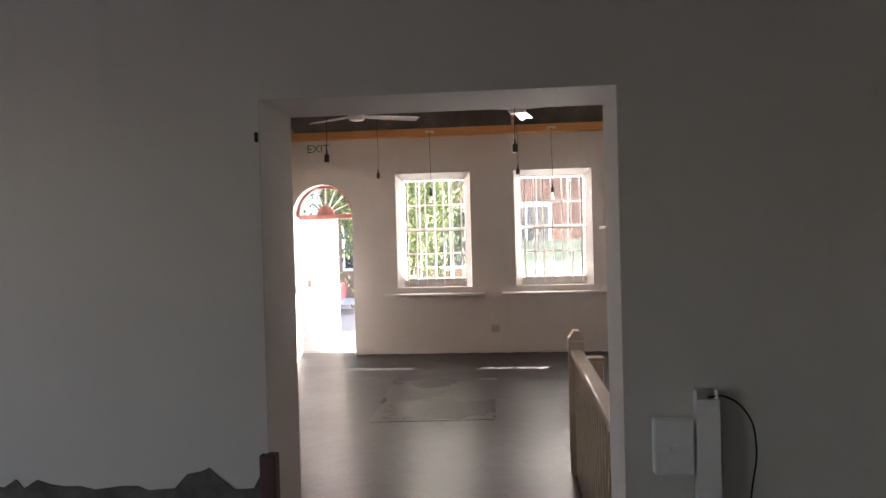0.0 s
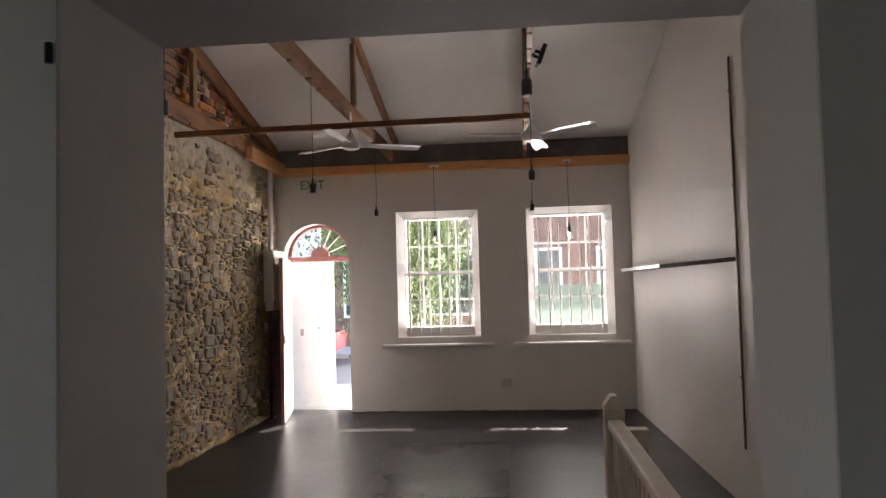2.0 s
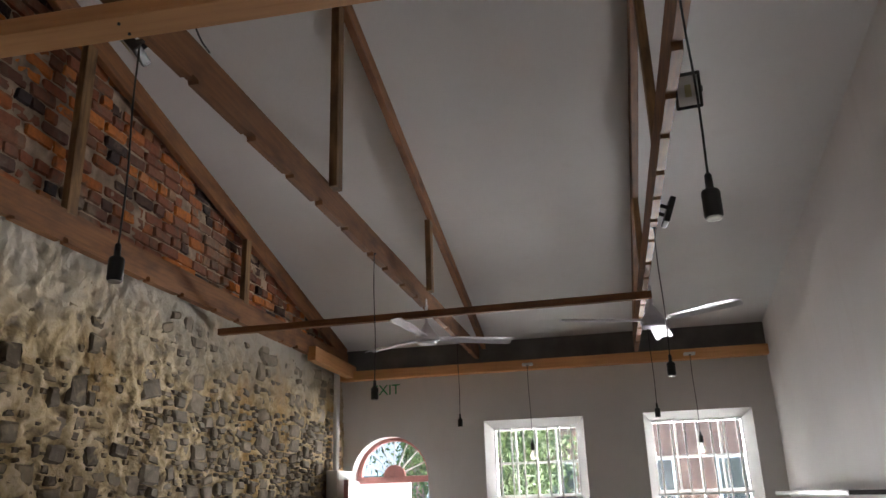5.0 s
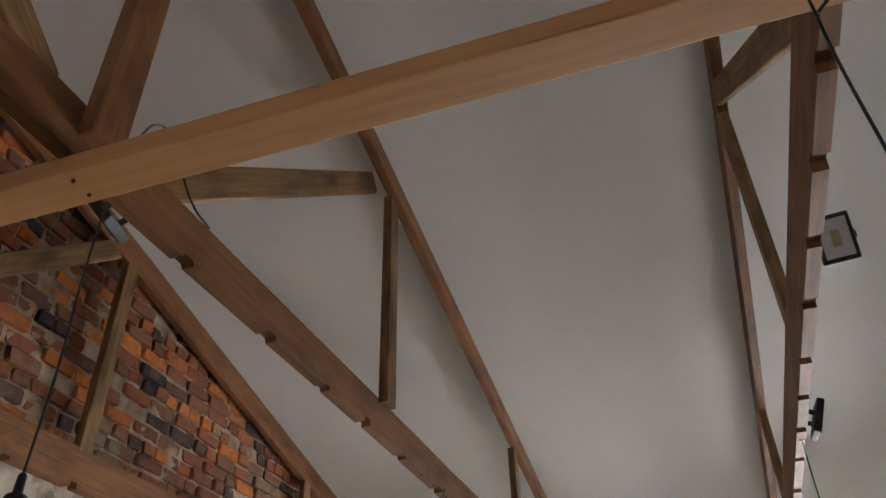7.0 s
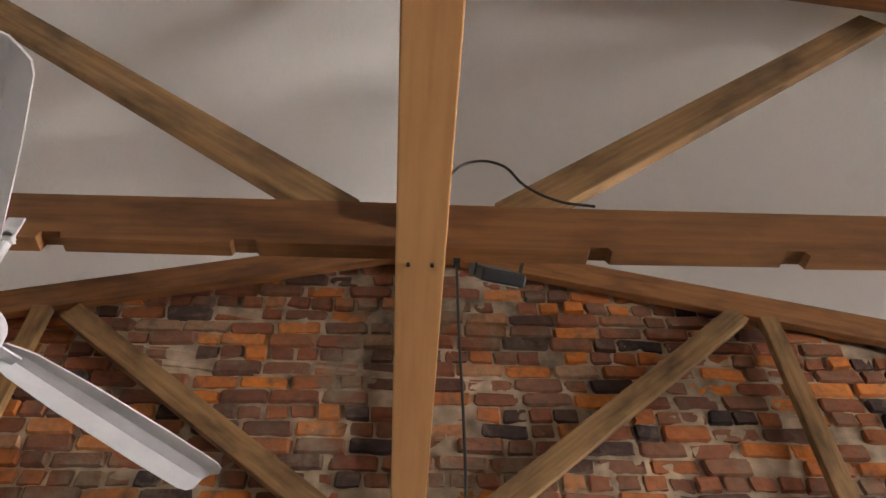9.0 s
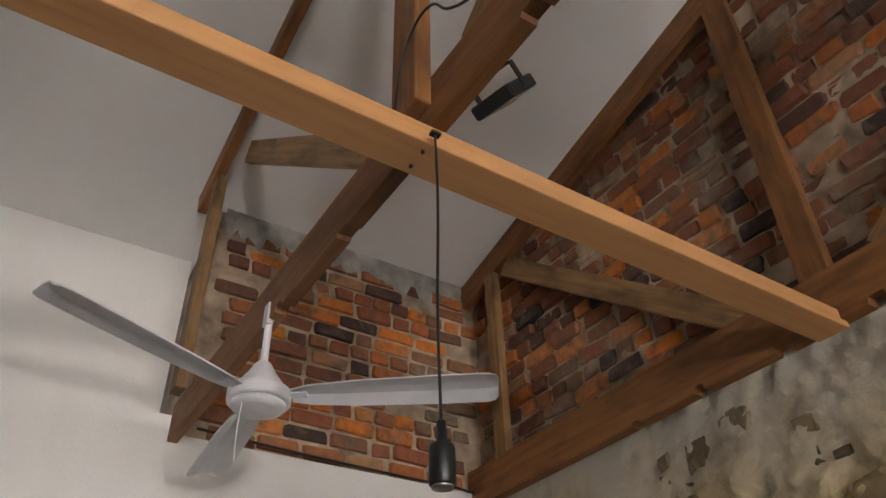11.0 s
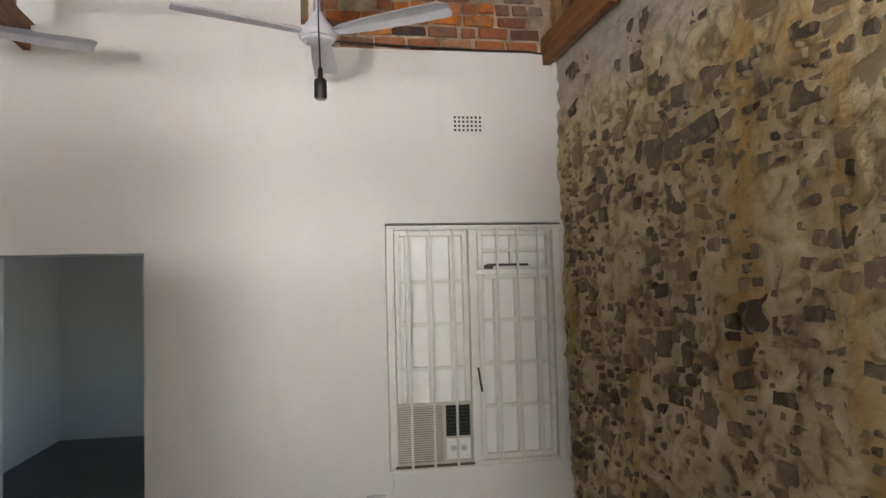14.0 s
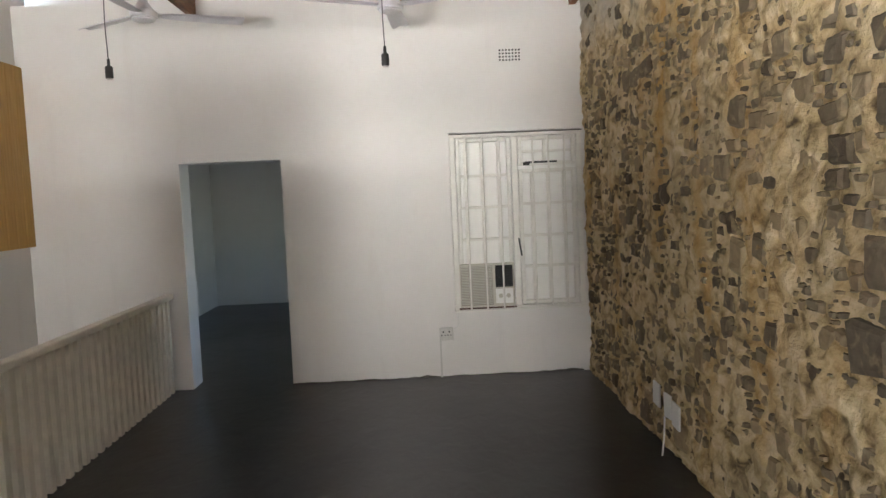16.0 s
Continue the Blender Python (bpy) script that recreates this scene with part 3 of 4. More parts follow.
for px, py, pz in ((-1.079, 4.625, 2.482), (-1.085, 7.23, 2.435), (-1.085, 9.98, 2.497), (0.603, 4.575, 2.478), (0.665, 7.10, 2.452), (0.71, 9.55, 2.452)):
    pendant(px, py, (TIE_LO if px > 0 else 3.372) if py > 5 else 3.30, pz, False)
for px in (-0.535, 1.21):
    pendant(px, 11.2, 3.235, 2.32, True)
    j = thing("junction_box", (px, 11.23, 3.235), "small white junction box on the pine plate", "junction box", "junction boxes")
    part("body", box(-0.06, 0.06, -0.035, 0.03, 0.0, 0.03, 0.006), PLASTIC, j)

# ---- ceiling fans ----


def fan_blade():
    """Pressed metal blade along +x with a folded spine and rounded tip."""
    bm = bmesh.new()
    rows = [(0.10, 0.032), (0.16, 0.05), (0.30, 0.062), (0.55, 0.07), (0.70, 0.07), (0.725, 0.062), (0.735, 0.045)]
    lo, hi = [], []
    for x, w in rows:
        prof = [(-w, -0.012), (-w * 0.3, 0.004), (w * 0.3, 0.008), (w, -0.006)]
        lo.append([bm.verts.new((x, v, z - 0.0025)) for v, z in prof])
        hi.append([bm.verts.new((x, v, z + 0.0025)) for v, z in prof])
    for a, b, flip in ((lo, lo, False), (hi, hi, True)):
        for i in range(len(rows) - 1):
            for k in range(3):
                q = (a[i][k], a[i + 1][k], a[i + 1][k + 1], a[i][k + 1])
                bm.faces.new(q if flip else q[::-1])
    for i in range(len(rows) - 1):
        for k in (0, 3):
            bm.faces.new((lo[i][k], lo[i + 1][k], hi[i + 1][k], hi[i][k]))
    for i in (0, len(rows) - 1):
        for k in range(3):
            bm.faces.new((lo[i][k], lo[i][k + 1], hi[i][k + 1], hi[i][k]))
    bmesh.ops.recalc_face_normals(bm, faces=bm.faces)
    return bm


def ceiling_fan(x, y, first, tie):
    f = thing("ceiling_fan", (x, y, 3.095), "white three-blade ceiling fan hanging from the tie beam", "ceiling fan", "ceiling fans")
    part("motor", lathe([(0.0, -0.052), (0.06, -0.05), (0.078, -0.044), (0.084, -0.036), (0.0845, -0.028)], 28), FANW, f, "lower motor cover")
    part("motor_rim", lathe([(0.0845, -0.027), (0.096, -0.025), (0.098, -0.02), (0.098, 0.010), (0.096, 0.015), (0.080, 0.017)], 28), FANW, f)
    part("canopy", lathe([(0.078, 0.0175), (0.076, 0.03), (0.062, 0.05), (0.044, 0.075), (0.028, 0.105), (0.014, 0.12)], 28), FANW, f, "conical upper cover")
    part("rod", tube((0, 0, 0.11), (0, 0, 0.276), 0.0125, 12), FANW, f)
    part("bracket", box(min(-0.012, tie - x), max(0.012, tie - x), -0.015, 0.015, 0.264, 0.275), FANW, f)
    part("mount_plate", box(min(0, tie - x), max(0, tie - x), -0.02, 0.02, 0.25, 0.33), FANW, f)
    for k in range(3):
        part("blade", fan_blade(), FANW, f, "", pose(0, 0, 0.005, -13, 0, first + 120 * k))
        part("blade_arm", box(0.06, 0.15, -0.018, 0.018, -0.004, 0.002, 0.002), FANW, f, "", pose(0, 0, 0, 0, 0, first + 120 * k))
    return f


fan = ceiling_fan(-1.095, 3.565, 25, -1.08)
cord("pull_cord", [(0.06, 0.03, -0.045), (0.064, 0.035, -0.15), (0.055, 0.03, -0.27)], 0.0018, PLASTIC, fan, "thin pale pull cord")
ceiling_fan(0.712, 3.57, 206, 0.681)
ceiling_fan(-1.085, 8.68, 27, -1.08)
ceiling_fan(0.705, 8.66, 200, 0.681)

# ---- floodlights on the ties ----


def floodlight(at, target, arm, k):
    """Faces target; arm: the way back to the tie beam it is bolted to."""
    f = thing("floodlight", at, "black LED floodlight bracketed to the tie beam", "floodlight", "floodlights")
    m = look((0, 0, 0), Vector(target) - Vector(at))
    part("housing", box(-0.075 * k, 0.075 * k, -0.105 * k, 0.105 * k, -0.012, 0.022, 0.006), BLACK, f, "", m)
    part("reflector", box(-0.058 * k, 0.058 * k, -0.085 * k, 0.085 * k, -0.0145, -0.0122, 0.0), PLASTIC, f, "pale reflector behind glass", m)
    part("led_chip", box(-0.018 * k, 0.018 * k, -0.035 * k, 0.035 * k, -0.017, -0.0146), LED, f, "", m)
    yk = bmesh.new()
    for sx in (-1, 1):
        add_box(yk, sx * 0.078 * k, sx * 0.082 * k, -0.012, 0.012, -0.005, 0.06)
    add_box(yk, -0.082 * k, 0.082 * k, -0.012, 0.012, 0.06, 0.065)
    part("yoke", yk, BLACK, f, "", m)
    part("arm", tube(m @ Vector((0, 0, 0.06)), arm, 0.008, 8), BLACK, f)
    return f


LED = plain("led_yellow", (0.5, 0.45, 0.25), 0.5, 0, 10, 0.1, 0.0)
floodlight((0.742, 5.61, 3.385), (0.52, 3.7, 2.3), (-0.07, 0.0, 0.0), 0.7)
floodlight((0.775, 7.2, 3.44), (2.2, 7.35, 2.9), (-0.1, 0.0, 0.0), 0.8)
floodlight((-1.205, 4.735, 3.385), (-2.2, 4.5, 2.55), (0.09, 0.0, 0.03), 0.75)
cord("flex_loop", [(-1.0, 4.57, 3.34), (-1.0, 4.60, 3.50), (-1.0, 4.66, 3.59), (-1.0, 4.74, 3.585), (-1.01, 4.80, 3.51), (-1.02, 4.88, 3.466), (-1.03, 4.97, 3.461)], 0.0036, BLACK, None, "black flex looped over the beam", "cable")
cord("flex_run", [(0.62, 4.60, 3.262), (0.70, 4.62, 3.36), (0.70, 5.0, 3.50), (0.72, 5.6, 3.50)], 0.004, BLACK, None, "black flex along the tie beam", "cable")

# ---- front windows ----


def sash_window(name, x0, x1, z0, z1, frost_part):
    """Sliding sash in the outer half of the reveal, four by four panes, with bars inside."""
    yg = YF + 0.20
    w = thing(name, ((x0 + x1) / 2, yg, z0), "white painted sash window with small panes and burglar bars", "window")
    tagged(w, kind="structure")
    a, h = (x1 - x0) / 2, z1 - z0
    fr, fb = 0.10, 0.14
    for b in ((-a, -a + fr, 0, h), (a - fr, a, 0, h), (-a + fr, a - fr, 0, fb), (-a + fr, a - fr, h - fr, h)):
        part("window_frame", box(b[0], b[1], -0.04, 0.08, b[2], b[3], 0.006), WHITE, w)
    ix, iz0, iz1 = a - fr, fb, h - fr
    for k in range(1, 4):
        x = -ix + 2 * ix * k / 4
        part("muntin", box(x - 0.011, x + 0.011, 0.0, 0.03, iz0, iz1, 0.003), WHITE, w)
    for k in range(1, 4):
        z = iz0 + (iz1 - iz0) * k / 4
        hw = 0.024 if k == 2 else 0.013
        part("meeting_rail" if k == 2 else "muntin", box(-ix, ix, -0.004, 0.034, z - hw, z + hw, 0.003), WHITE, w)
    for k in range(4):
        for q in range(4):
            xa, xb = -ix + 2 * ix * k / 4, -ix + 2 * ix * (k + 1) / 4
            za, zb = iz0 + (iz1 - iz0) * q / 4, iz0 + (iz1 - iz0) * (q + 1) / 4
            g = part("pane", box(xa + 0.008, xb - 0.008, 0.014, 0.018, za + 0.01, zb - 0.01), GLASS, w)
            g.visible_shadow = False
    if frost_part:
        g = part("frosted_film", box(-ix + 0.004, ix - 0.004, 0.040, 0.043, iz0, iz0 + 0.36 * (iz1 - iz0)), FROST, w, "pale green frosted film over the lower panes")
        g.visible_shadow = False
    for k in range(7):
        x = -ix + 0.05 + (2 * ix - 0.1) * k / 6
        part("burglar_bar", tube((x, -0.055, fr * 0.5), (x, -0.055, h - fr * 0.5), 0.0105, 8), WHITE, w)
    for z in (fr * 0.7, h * 0.5, h - fr * 0.7):
        part("bar_rail", box(-a + 0.03, a - 0.03, -0.062, -0.058, z - 0.012, z + 0.012), WHITE, w)
    part("window_sill", box(-a - 0.20, a + 0.18, -0.31, -0.04, -0.115, -0.075, 0.01), WHITE, w, "white painted projecting sill board")
    for sx in (-1, 1):
        part("splayed_reveal", prism([(sx * (a - 0.001), -0.196), (sx * (a - 0.001), -0.042), (sx * (a - fr + 0.012), -0.042)], "z", 0.014, h - 0.002), WHITE, w)
    part("splayed_reveal", prism([(-0.196, h - 0.001), (-0.042, h - 0.001), (-0.042, h - fr + 0.012)], "x", -a + 0.002, a - 0.002), WHITE, w)
    part("inner_sill", box(-a + 0.003, a - 0.003, -0.19, -0.04, -0.004, 0.012, 0.003), WHITE, w)
    return w


sash_window("window_1", *W1, *WZ, False)
sash_window("window_2", *W2, *WZ, True)

# ---- arched entrance door ----
dr = thing("door_1", (AX - AR + 0.03, YF + 0.05, 0), "white door with red edges standing open inwards against the stone wall", "door")
tagged(dr, kind="structure")
LEAF_M = pose(0.02, 0, 0, 0, 0, -79)
part("leaf", box(0, 0.88, -0.022, 0.022, 0.01, 2.07, 0.004), WHITE, dr, "white painted door leaf standing open", LEAF_M)
part("leaf_edge", box(0.881, 0.888, -0.021, 0.021, 0.012, 2.068), RED, dr, "red painted closing edge", LEAF_M)
part("leaf_back", box(0.0, 0.88, -0.026, -0.0225, 0.012, 2.068), RED, dr, "red outside face", LEAF_M)
part("lock", box(0.80, 0.86, 0.0225, 0.035, 0.98, 1.10, 0.004), BRASS, dr, "steel rim lock", LEAF_M)
part("handle", tube((0.83, 0.035, 1.02), (0.72, 0.05, 1.02), 0.009, 8), BRASS, dr, "steel lever handle", LEAF_M)
for z in (0.25, 1.05, 1.85):
    part("hinge", tube((0, 0.024, z), (0, 0.024, z + 0.1), 0.008, 8), BRASS, dr, "", LEAF_M)
gt = thing("gate", (-2.67, 12.02, -0.02), "white painted gate leaf with a lock outside the doorway", "gate")
part("panel", box(-0.5, 0.55, 0.0, 0.05, 0.0, 2.12, 0.005), WHITE, gt)
part("lock", box(0.06, 0.11, -0.012, 0.0, 1.02, 1.12, 0.003), BRASS, gt, "steel gate lock")
part("keyhole", tube((0.33, -0.006, 1.13), (0.33, 0.001, 1.13), 0.014, 8), BLACK, gt)
fl = thing("fanlight", (AX, YF + 0.22, 2.08), "red arched fanlight with a sunburst centre over the door", "fanlight")
part("transom", box(-AR + 0.004, AR - 0.004, -0.04, 0.05, -0.035, 0.035, 0.006), RED, fl)


def arc_band(r0, r1, y0, y1, zc, seg=24):
    pts = [(r1 * math.cos(math.pi * i / seg), zc + r1 * math.sin(math.pi * i / seg)) for i in range(seg + 1)]
    pts += [(r0 * math.cos(math.pi * i / seg), zc + r0 * math.sin(math.pi * i / seg)) for i in range(seg, -1, -1)]
    return prism(pts, "y", y0, y1)


part("arch_frame", arc_band(AR - 0.055, AR - 0.003, -0.03, 0.04, 0.036), RED, fl)
part("sunburst", prism([(0.13 * math.cos(math.pi * i / 16), 0.036 + 0.13 * math.sin(math.pi * i / 16)) for i in range(17)], "y", -0.02, 0.02), RED, fl)
for k in range(1, 8):
    a = math.pi * k / 8
    part("ray_bar", tube((0.12 * math.cos(a), 0, 0.036 + 0.12 * math.sin(a)), (0.40 * math.cos(a), 0, 0.036 + 0.40 * math.sin(a)), 0.009, 6), WHITE, fl)
g = part("pane", prism([(0.40 * math.cos(math.pi * i / 16), 0.036 + 0.40 * math.sin(math.pi * i / 16)) for i in range(17)], "y", 0.022, 0.026), GLASS, fl)
g.visible_shadow = False

# EXIT lettering
cu = bpy.data.curves.new("exit_lettering", "FONT")
cu.body, cu.size, cu.extrude = "EXIT", 0.168, 0.001
cu.materials.append(GREEN)
ex = tagged(new("exit_lettering", cu), "green EXIT letters painted on the white wall", "sign")
ex.matrix_basis = pose(-2.40, YF - 0.003, 3.03, 90, 0, 0)

# ---- small fixtures ----


def socket_plate(name, m, w, h, label, pins=True):
    s = new(name)
    s.empty_display_size = 0.05
    s.matrix_basis = m
    tagged(s, label, "wall socket")
    if not pins:
        part("plate", box(-w / 2, w / 2, -0.012, 0, -h / 2, h / 2, 0.004), PLASTIC, s)
        return s
    part("back_box", box(-w / 2 + 0.004, w / 2 - 0.004, -0.024, 0, -h / 2 + 0.004, h / 2 - 0.004, 0.003), AGED_PLASTIC, s)
    part("plate", box(-w / 2, w / 2, -0.034, -0.0245, -h / 2, h / 2, 0.004), AGED_PLASTIC, s)
    for cx in (-w * 0.22, w * 0.22):
        for dx, dz, r in ((0, 0.020, 0.0075), (-0.014, -0.012, 0.0055), (0.014, -0.012, 0.0055)):
            part("pin_hole", tube((cx + dx, -0.0355, dz), (cx + dx, -0.033, dz), r, 8), DARK, s)
    return s


socket_plate("wall_socket", pose(0.345, YF - 0.002, 0.372), 0.125, 0.12, "white double socket on the white front wall")
socket_plate("wall_socket", pose(-1.44, YB + 0.002, 0.405, 0, 0, 180), 0.125, 0.12, "white double socket under the barred window")
cd = thing("cable_trunking", (-1.385, YB + 0.008, 0), "thin white conduit running down to the floor", "conduit")
part("conduit", box(-0.008, 0.008, -0.006, 0.010, 0.0, 0.345), AGED_PLASTIC, cd)
cord("socket_lead", [(-1.50, YB + 0.012, 0.43), (-1.545, YB + 0.012, 0.47), (-1.55, YB + 0.012, 0.60)], 0.005, PLASTIC, None, "white lead from socket up to the air conditioner", "cable")
for i, (yy, zz, tilt) in enumerate(((4.56, 0.345, 2), (4.78, 0.325, -3), (4.93, 0.305, 4))):
    socket_plate("wall_socket", pose(XL + 0.035, yy, zz, 0, tilt, 90), 0.13, 0.15, "white socket plate low on the stone wall", False)
cord("socket_lead", [(XL + 0.05, 4.74, 0.25), (XL + 0.06, 4.75, 0.12), (XL + 0.07, 4.74, 0.0)], 0.006, PLASTIC, None, "white cable hanging from the low sockets", "cable")

# distribution board and conduit by the entrance
db = thing("distribution_board", (XL + 0.03, 11.03, 1.40), "white metal distribution board on the stone wall", "distribution board")
part("case", box(0, 0.13, -0.24, 0.28, 0.12, 0.78, 0.01), PLASTIC, db)
part("lower_case", box(0, 0.11, -0.18, 0.24, 0.0, 0.115, 0.008), PLASTIC, db)
part("cover_edge", box(0.131, 0.137, -0.22, 0.26, 0.15, 0.75, 0.003), PLASTIC, db)
part("conduit", tube((0.05, -0.09, 0.78), (0.05, -0.09, 1.86), 0.028, 12), PLASTIC, db)
part("conduit", tube((0.045, 0.0, 0.78), (0.045, 0.0, 1.86), 0.016, 10), PLASTIC, db)
socket_plate("light_switch", pose(XL + 0.05, 10.80, 1.19, 0, 0, 90), 0.08, 0.12, "white light switch on the stone wall", False)
pn = solid("brown_panel", box(XL + 0.02, XL + 0.06, 11.0, YF - 0.002, 0.0, 1.40, 0.004), BROWN, "dark brown stained board behind the open door", "panel")

# right wall: shelf, dark corner bead, ochre shutter above the stairs
ob = thing("wall_socket", (east_x(5.93) - 0.0005, 5.93, 1.13), "small dark slot-shaped socket on the stairwell wall", "wall socket")
part("plate", box(-0.012, 0, -0.04, 0.04, -0.07, 0.07, 0.004), FRAME_OLD, ob)
part("recess", box(-0.0145, -0.0125, -0.026, 0.026, -0.056, 0.056), BROWN, ob)
sh = thing("wall_shelf", (XR, 8.98, 1.785), "long narrow shelf with dark underside fixed to the white wall", "shelf")
SHY = lambda d: east_x(8.98 + d) - XR - 0.002
part("board", prism([(SHY(-1.95), -1.95), (SHY(-1.95) - 0.03, -1.95), (SHY(-0.1) - 0.165, -0.1), (SHY(2.3) - 0.15, 2.3), (SHY(2.3), 2.3)], "z", 0.0, 0.03), SHELFD, sh)
part("edging", prism([(SHY(-0.1) - 0.166, -0.1), (SHY(2.3) - 0.151, 2.3), (SHY(2.3) - 0.158, 2.3), (SHY(-0.1) - 0.173, -0.1)], "z", -0.002, 0.034), WHITE, sh, "white painted edging strip")
cb = thing("wall_conduit", (east_x(6.98), 6.98, 0.43), "thin dark conduit running up the white wall", "conduit")
part("conduit", box(-0.012, -0.0005, -0.014, 0.014, 0.0, 2.86, 0.003), BROWN, cb)
for z in (0.5, 1.9, 2.6):
    part("saddle", box(-0.015, -0.0125, -0.022, 0.022, z, z + 0.02), BROWN, cb)
bd = thing("wall_boards", (east_x(3.4) - 0.004, 2.91, 1.37), "ochre stained timber boards fixed to the stairwell wall", "timber boards")
for k in range(6):
    beam("board", (-0.014, -0.43 + 0.155 * k, 0.0), (-0.014, -0.43 + 0.155 * k, 1.58), 0.024, 0.152, OCHRE, bd)

# ---- barred window with the air conditioner on the back wall ----
bwn = thing("barred_window", (-2.14, YB - 0.045, 0.590), "white painted window with white bars, blanked white panes", "window")
BX0, BX1, BH = -0.598, 0.602, 1.615
for b in ((BX0, BX0 + 0.05, 0, BH), (BX1 - 0.05, BX1, 0, BH), (BX0 + 0.05, BX1 - 0.05, 0, 0.045), (BX0 + 0.05, BX1 - 0.05, BH - 0.03, BH), (-0.012, 0.045, 0.045, BH - 0.03)):
    part("frame", box(b[0], b[1], 0.0, 0.05, b[2], b[3], 0.006), CASE, bwn)
part("blank_panel", box(BX0 + 0.004, BX1 - 0.004, -0.040, -0.030, 0.02, BH - 0.02), PANE_WHITE, bwn, "white painted over glazing")


def casement(x0, x1, z0, z1, uprights, levels):
    """Casement with a moulded surround, glazing bars and blanked panes set back behind them."""
    st = 0.034
    for b in ((x0, x0 + st, z0, z1), (x1 - st, x1, z0, z1), (x0 + st, x1 - st, z0, z0 + st), (x0 + st, x1 - st, z1 - st, z1)):
        part("casement", box(b[0], b[1], -0.016, 0.030, b[2], b[3], 0.006), CASE, bwn)
    xs = [x0 + st, *uprights, x1 - st]
    zs = [z0 + st, *levels, z1 - st]
    for x in uprights:
        part("glazing_bar", box(x - 0.013, x + 0.013, -0.026, 0.012, z0 + st, z1 - st, 0.004), CASE, bwn)
    for z in levels:
        part("glazing_bar", box(x0 + st, x1 - st, -0.0262, 0.010, z - 0.012, z + 0.012, 0.004), CASE, bwn)
    for xa, xb in zip(xs, xs[1:]):
        for za, zb in zip(zs, zs[1:]):
            part("pane", box(xa + 0.016, xb - 0.016, -0.0295, -0.020, za + 0.015, zb - 0.015, 0.003), PANE_WHITE, bwn)


casement(0.052, BX1 - 0.056, 0.05, BH - 0.035, (0.158, 0.31, 0.462), (0.42, 0.661, 0.954, 1.242))
casement(BX0 + 0.056, -0.019, 0.05, 1.285, (-0.44, -0.29, -0.142), (0.395, 0.679, 0.971))
casement(BX0 + 0.056, -0.019, 1.315, BH - 0.035, (-0.264,), (1.445,))
for x in (0.457, 0.308, 0.155, -0.147, -0.290, -0.435):
    part("burglar_bar", tube((x, 0.072, 0.01), (x, 0.072, BH - 0.01), 0.0085, 10), CASE, bwn)
for z in (0.015, BH - 0.012):
    part("bar_rail", box(BX0, BX1, 0.062, 0.082, z - 0.010, z + 0.010, 0.003), CASE, bwn)
part("stay", box(-0.37, -0.08, 0.044, 0.056, 1.335, 1.352, 0.003), BLACK, bwn, "black casement stay")
part("stay_end", box(-0.12, -0.06, 0.044, 0.062, 1.318, 1.345, 0.004), BLACK, bwn)
part("catch", tube((0.0, 0.05, 0.66), (-0.02, 0.06, 0.50), 0.008, 8), BLACK, bwn, "black casement catch")
# Solid dark strip drawn for the shade in the gap above the frame.
part("top_gap_shade", box(BX0, BX1, 0.05, 0.068, BH + 0.001, BH + 0.009), CEMENT, bwn)

ac = thing("air_conditioner", (-1.835, YB - 0.012, 0.632), "beige window air conditioner with ribbed grille behind the bars", "air conditioner")
ACB = plain("ac_beige", (0.56, 0.53, 0.45), 0.5, 0, 20, 0.05, 0.0)
ACD = plain("ac_grille_grey", (0.27, 0.255, 0.215), 0.6, 0, 20, 0.08, 0.0)
part("case", box(-0.25, 0.25, 0.0, 0.026, 0.0, 0.40, 0.008), ACB, ac)
part("grille_back", box(-0.05, 0.24, 0.0262, 0.028, 0.02, 0.38), ACD, ac)
for k in range(24):
    z = 0.03 + k * 0.0147
    part("slat", box(-0.045, 0.235, 0.028, 0.033, z, z + 0.007), ACB, ac)
part("outlet", box(-0.235, -0.075, 0.0262, 0.028, 0.18, 0.38), DARK, ac, "black louvred outlet")
for k in range(8):
    z = 0.19 + k * 0.024
    part("louvre", box(-0.23, -0.08, 0.028, 0.033, z, z + 0.005), BLACK, ac)
# Dark line along the foot of the case.
part("tray", box(-0.262, 0.262, 0.0, 0.035, -0.014, -0.001, 0.002), BROWN, ac, "dark tray under the case")
part("control_panel", box(-0.235, -0.075, 0.0262, 0.029, 0.03, 0.165, 0.002), PANE_WHITE, ac, "pale control panel")
for x in (-0.12, -0.19):
    part("knob", tube((x, 0.026, 0.10), (x, 0.04, 0.10), 0.02, 14), ACB, ac)

# air vent
vt = thing("air_vent", (-2.113, YB + 0.001, 2.897), "white plaster air vent with rows of small square holes", "air vent")
# Dark sheet behind the slats puts the holes' shade into colour.
part("hole_shade", box(-0.100, 0.100, 0.0, 0.002, -0.06, 0.06), DARK, vt)
for k in range(8):
    x = -0.1015 + 0.203 * k / 7
    part("slat", box(x - 0.006, x + 0.006, 0.002, 0.012, -0.066, 0.066), WALL, vt)
for k in range(5):
    z = -0.058 + 0.116 * k / 4
    part("slat", box(-0.1097, 0.1097, 0.0021, 0.0122, z - 0.006, z + 0.006), WALL, vt)
cord("gable_cable", [(-1.2, YB + 0.012, 3.44), (-1.9, YB + 0.012, 3.415), (-2.5, YB + 0.014, 3.41), (-2.74, YB + 0.03, 3.42), (-2.78, YB + 0.05, 3.52)], 0.007, BLACK, None, "black cable lying along the foot of the brick", "cable")

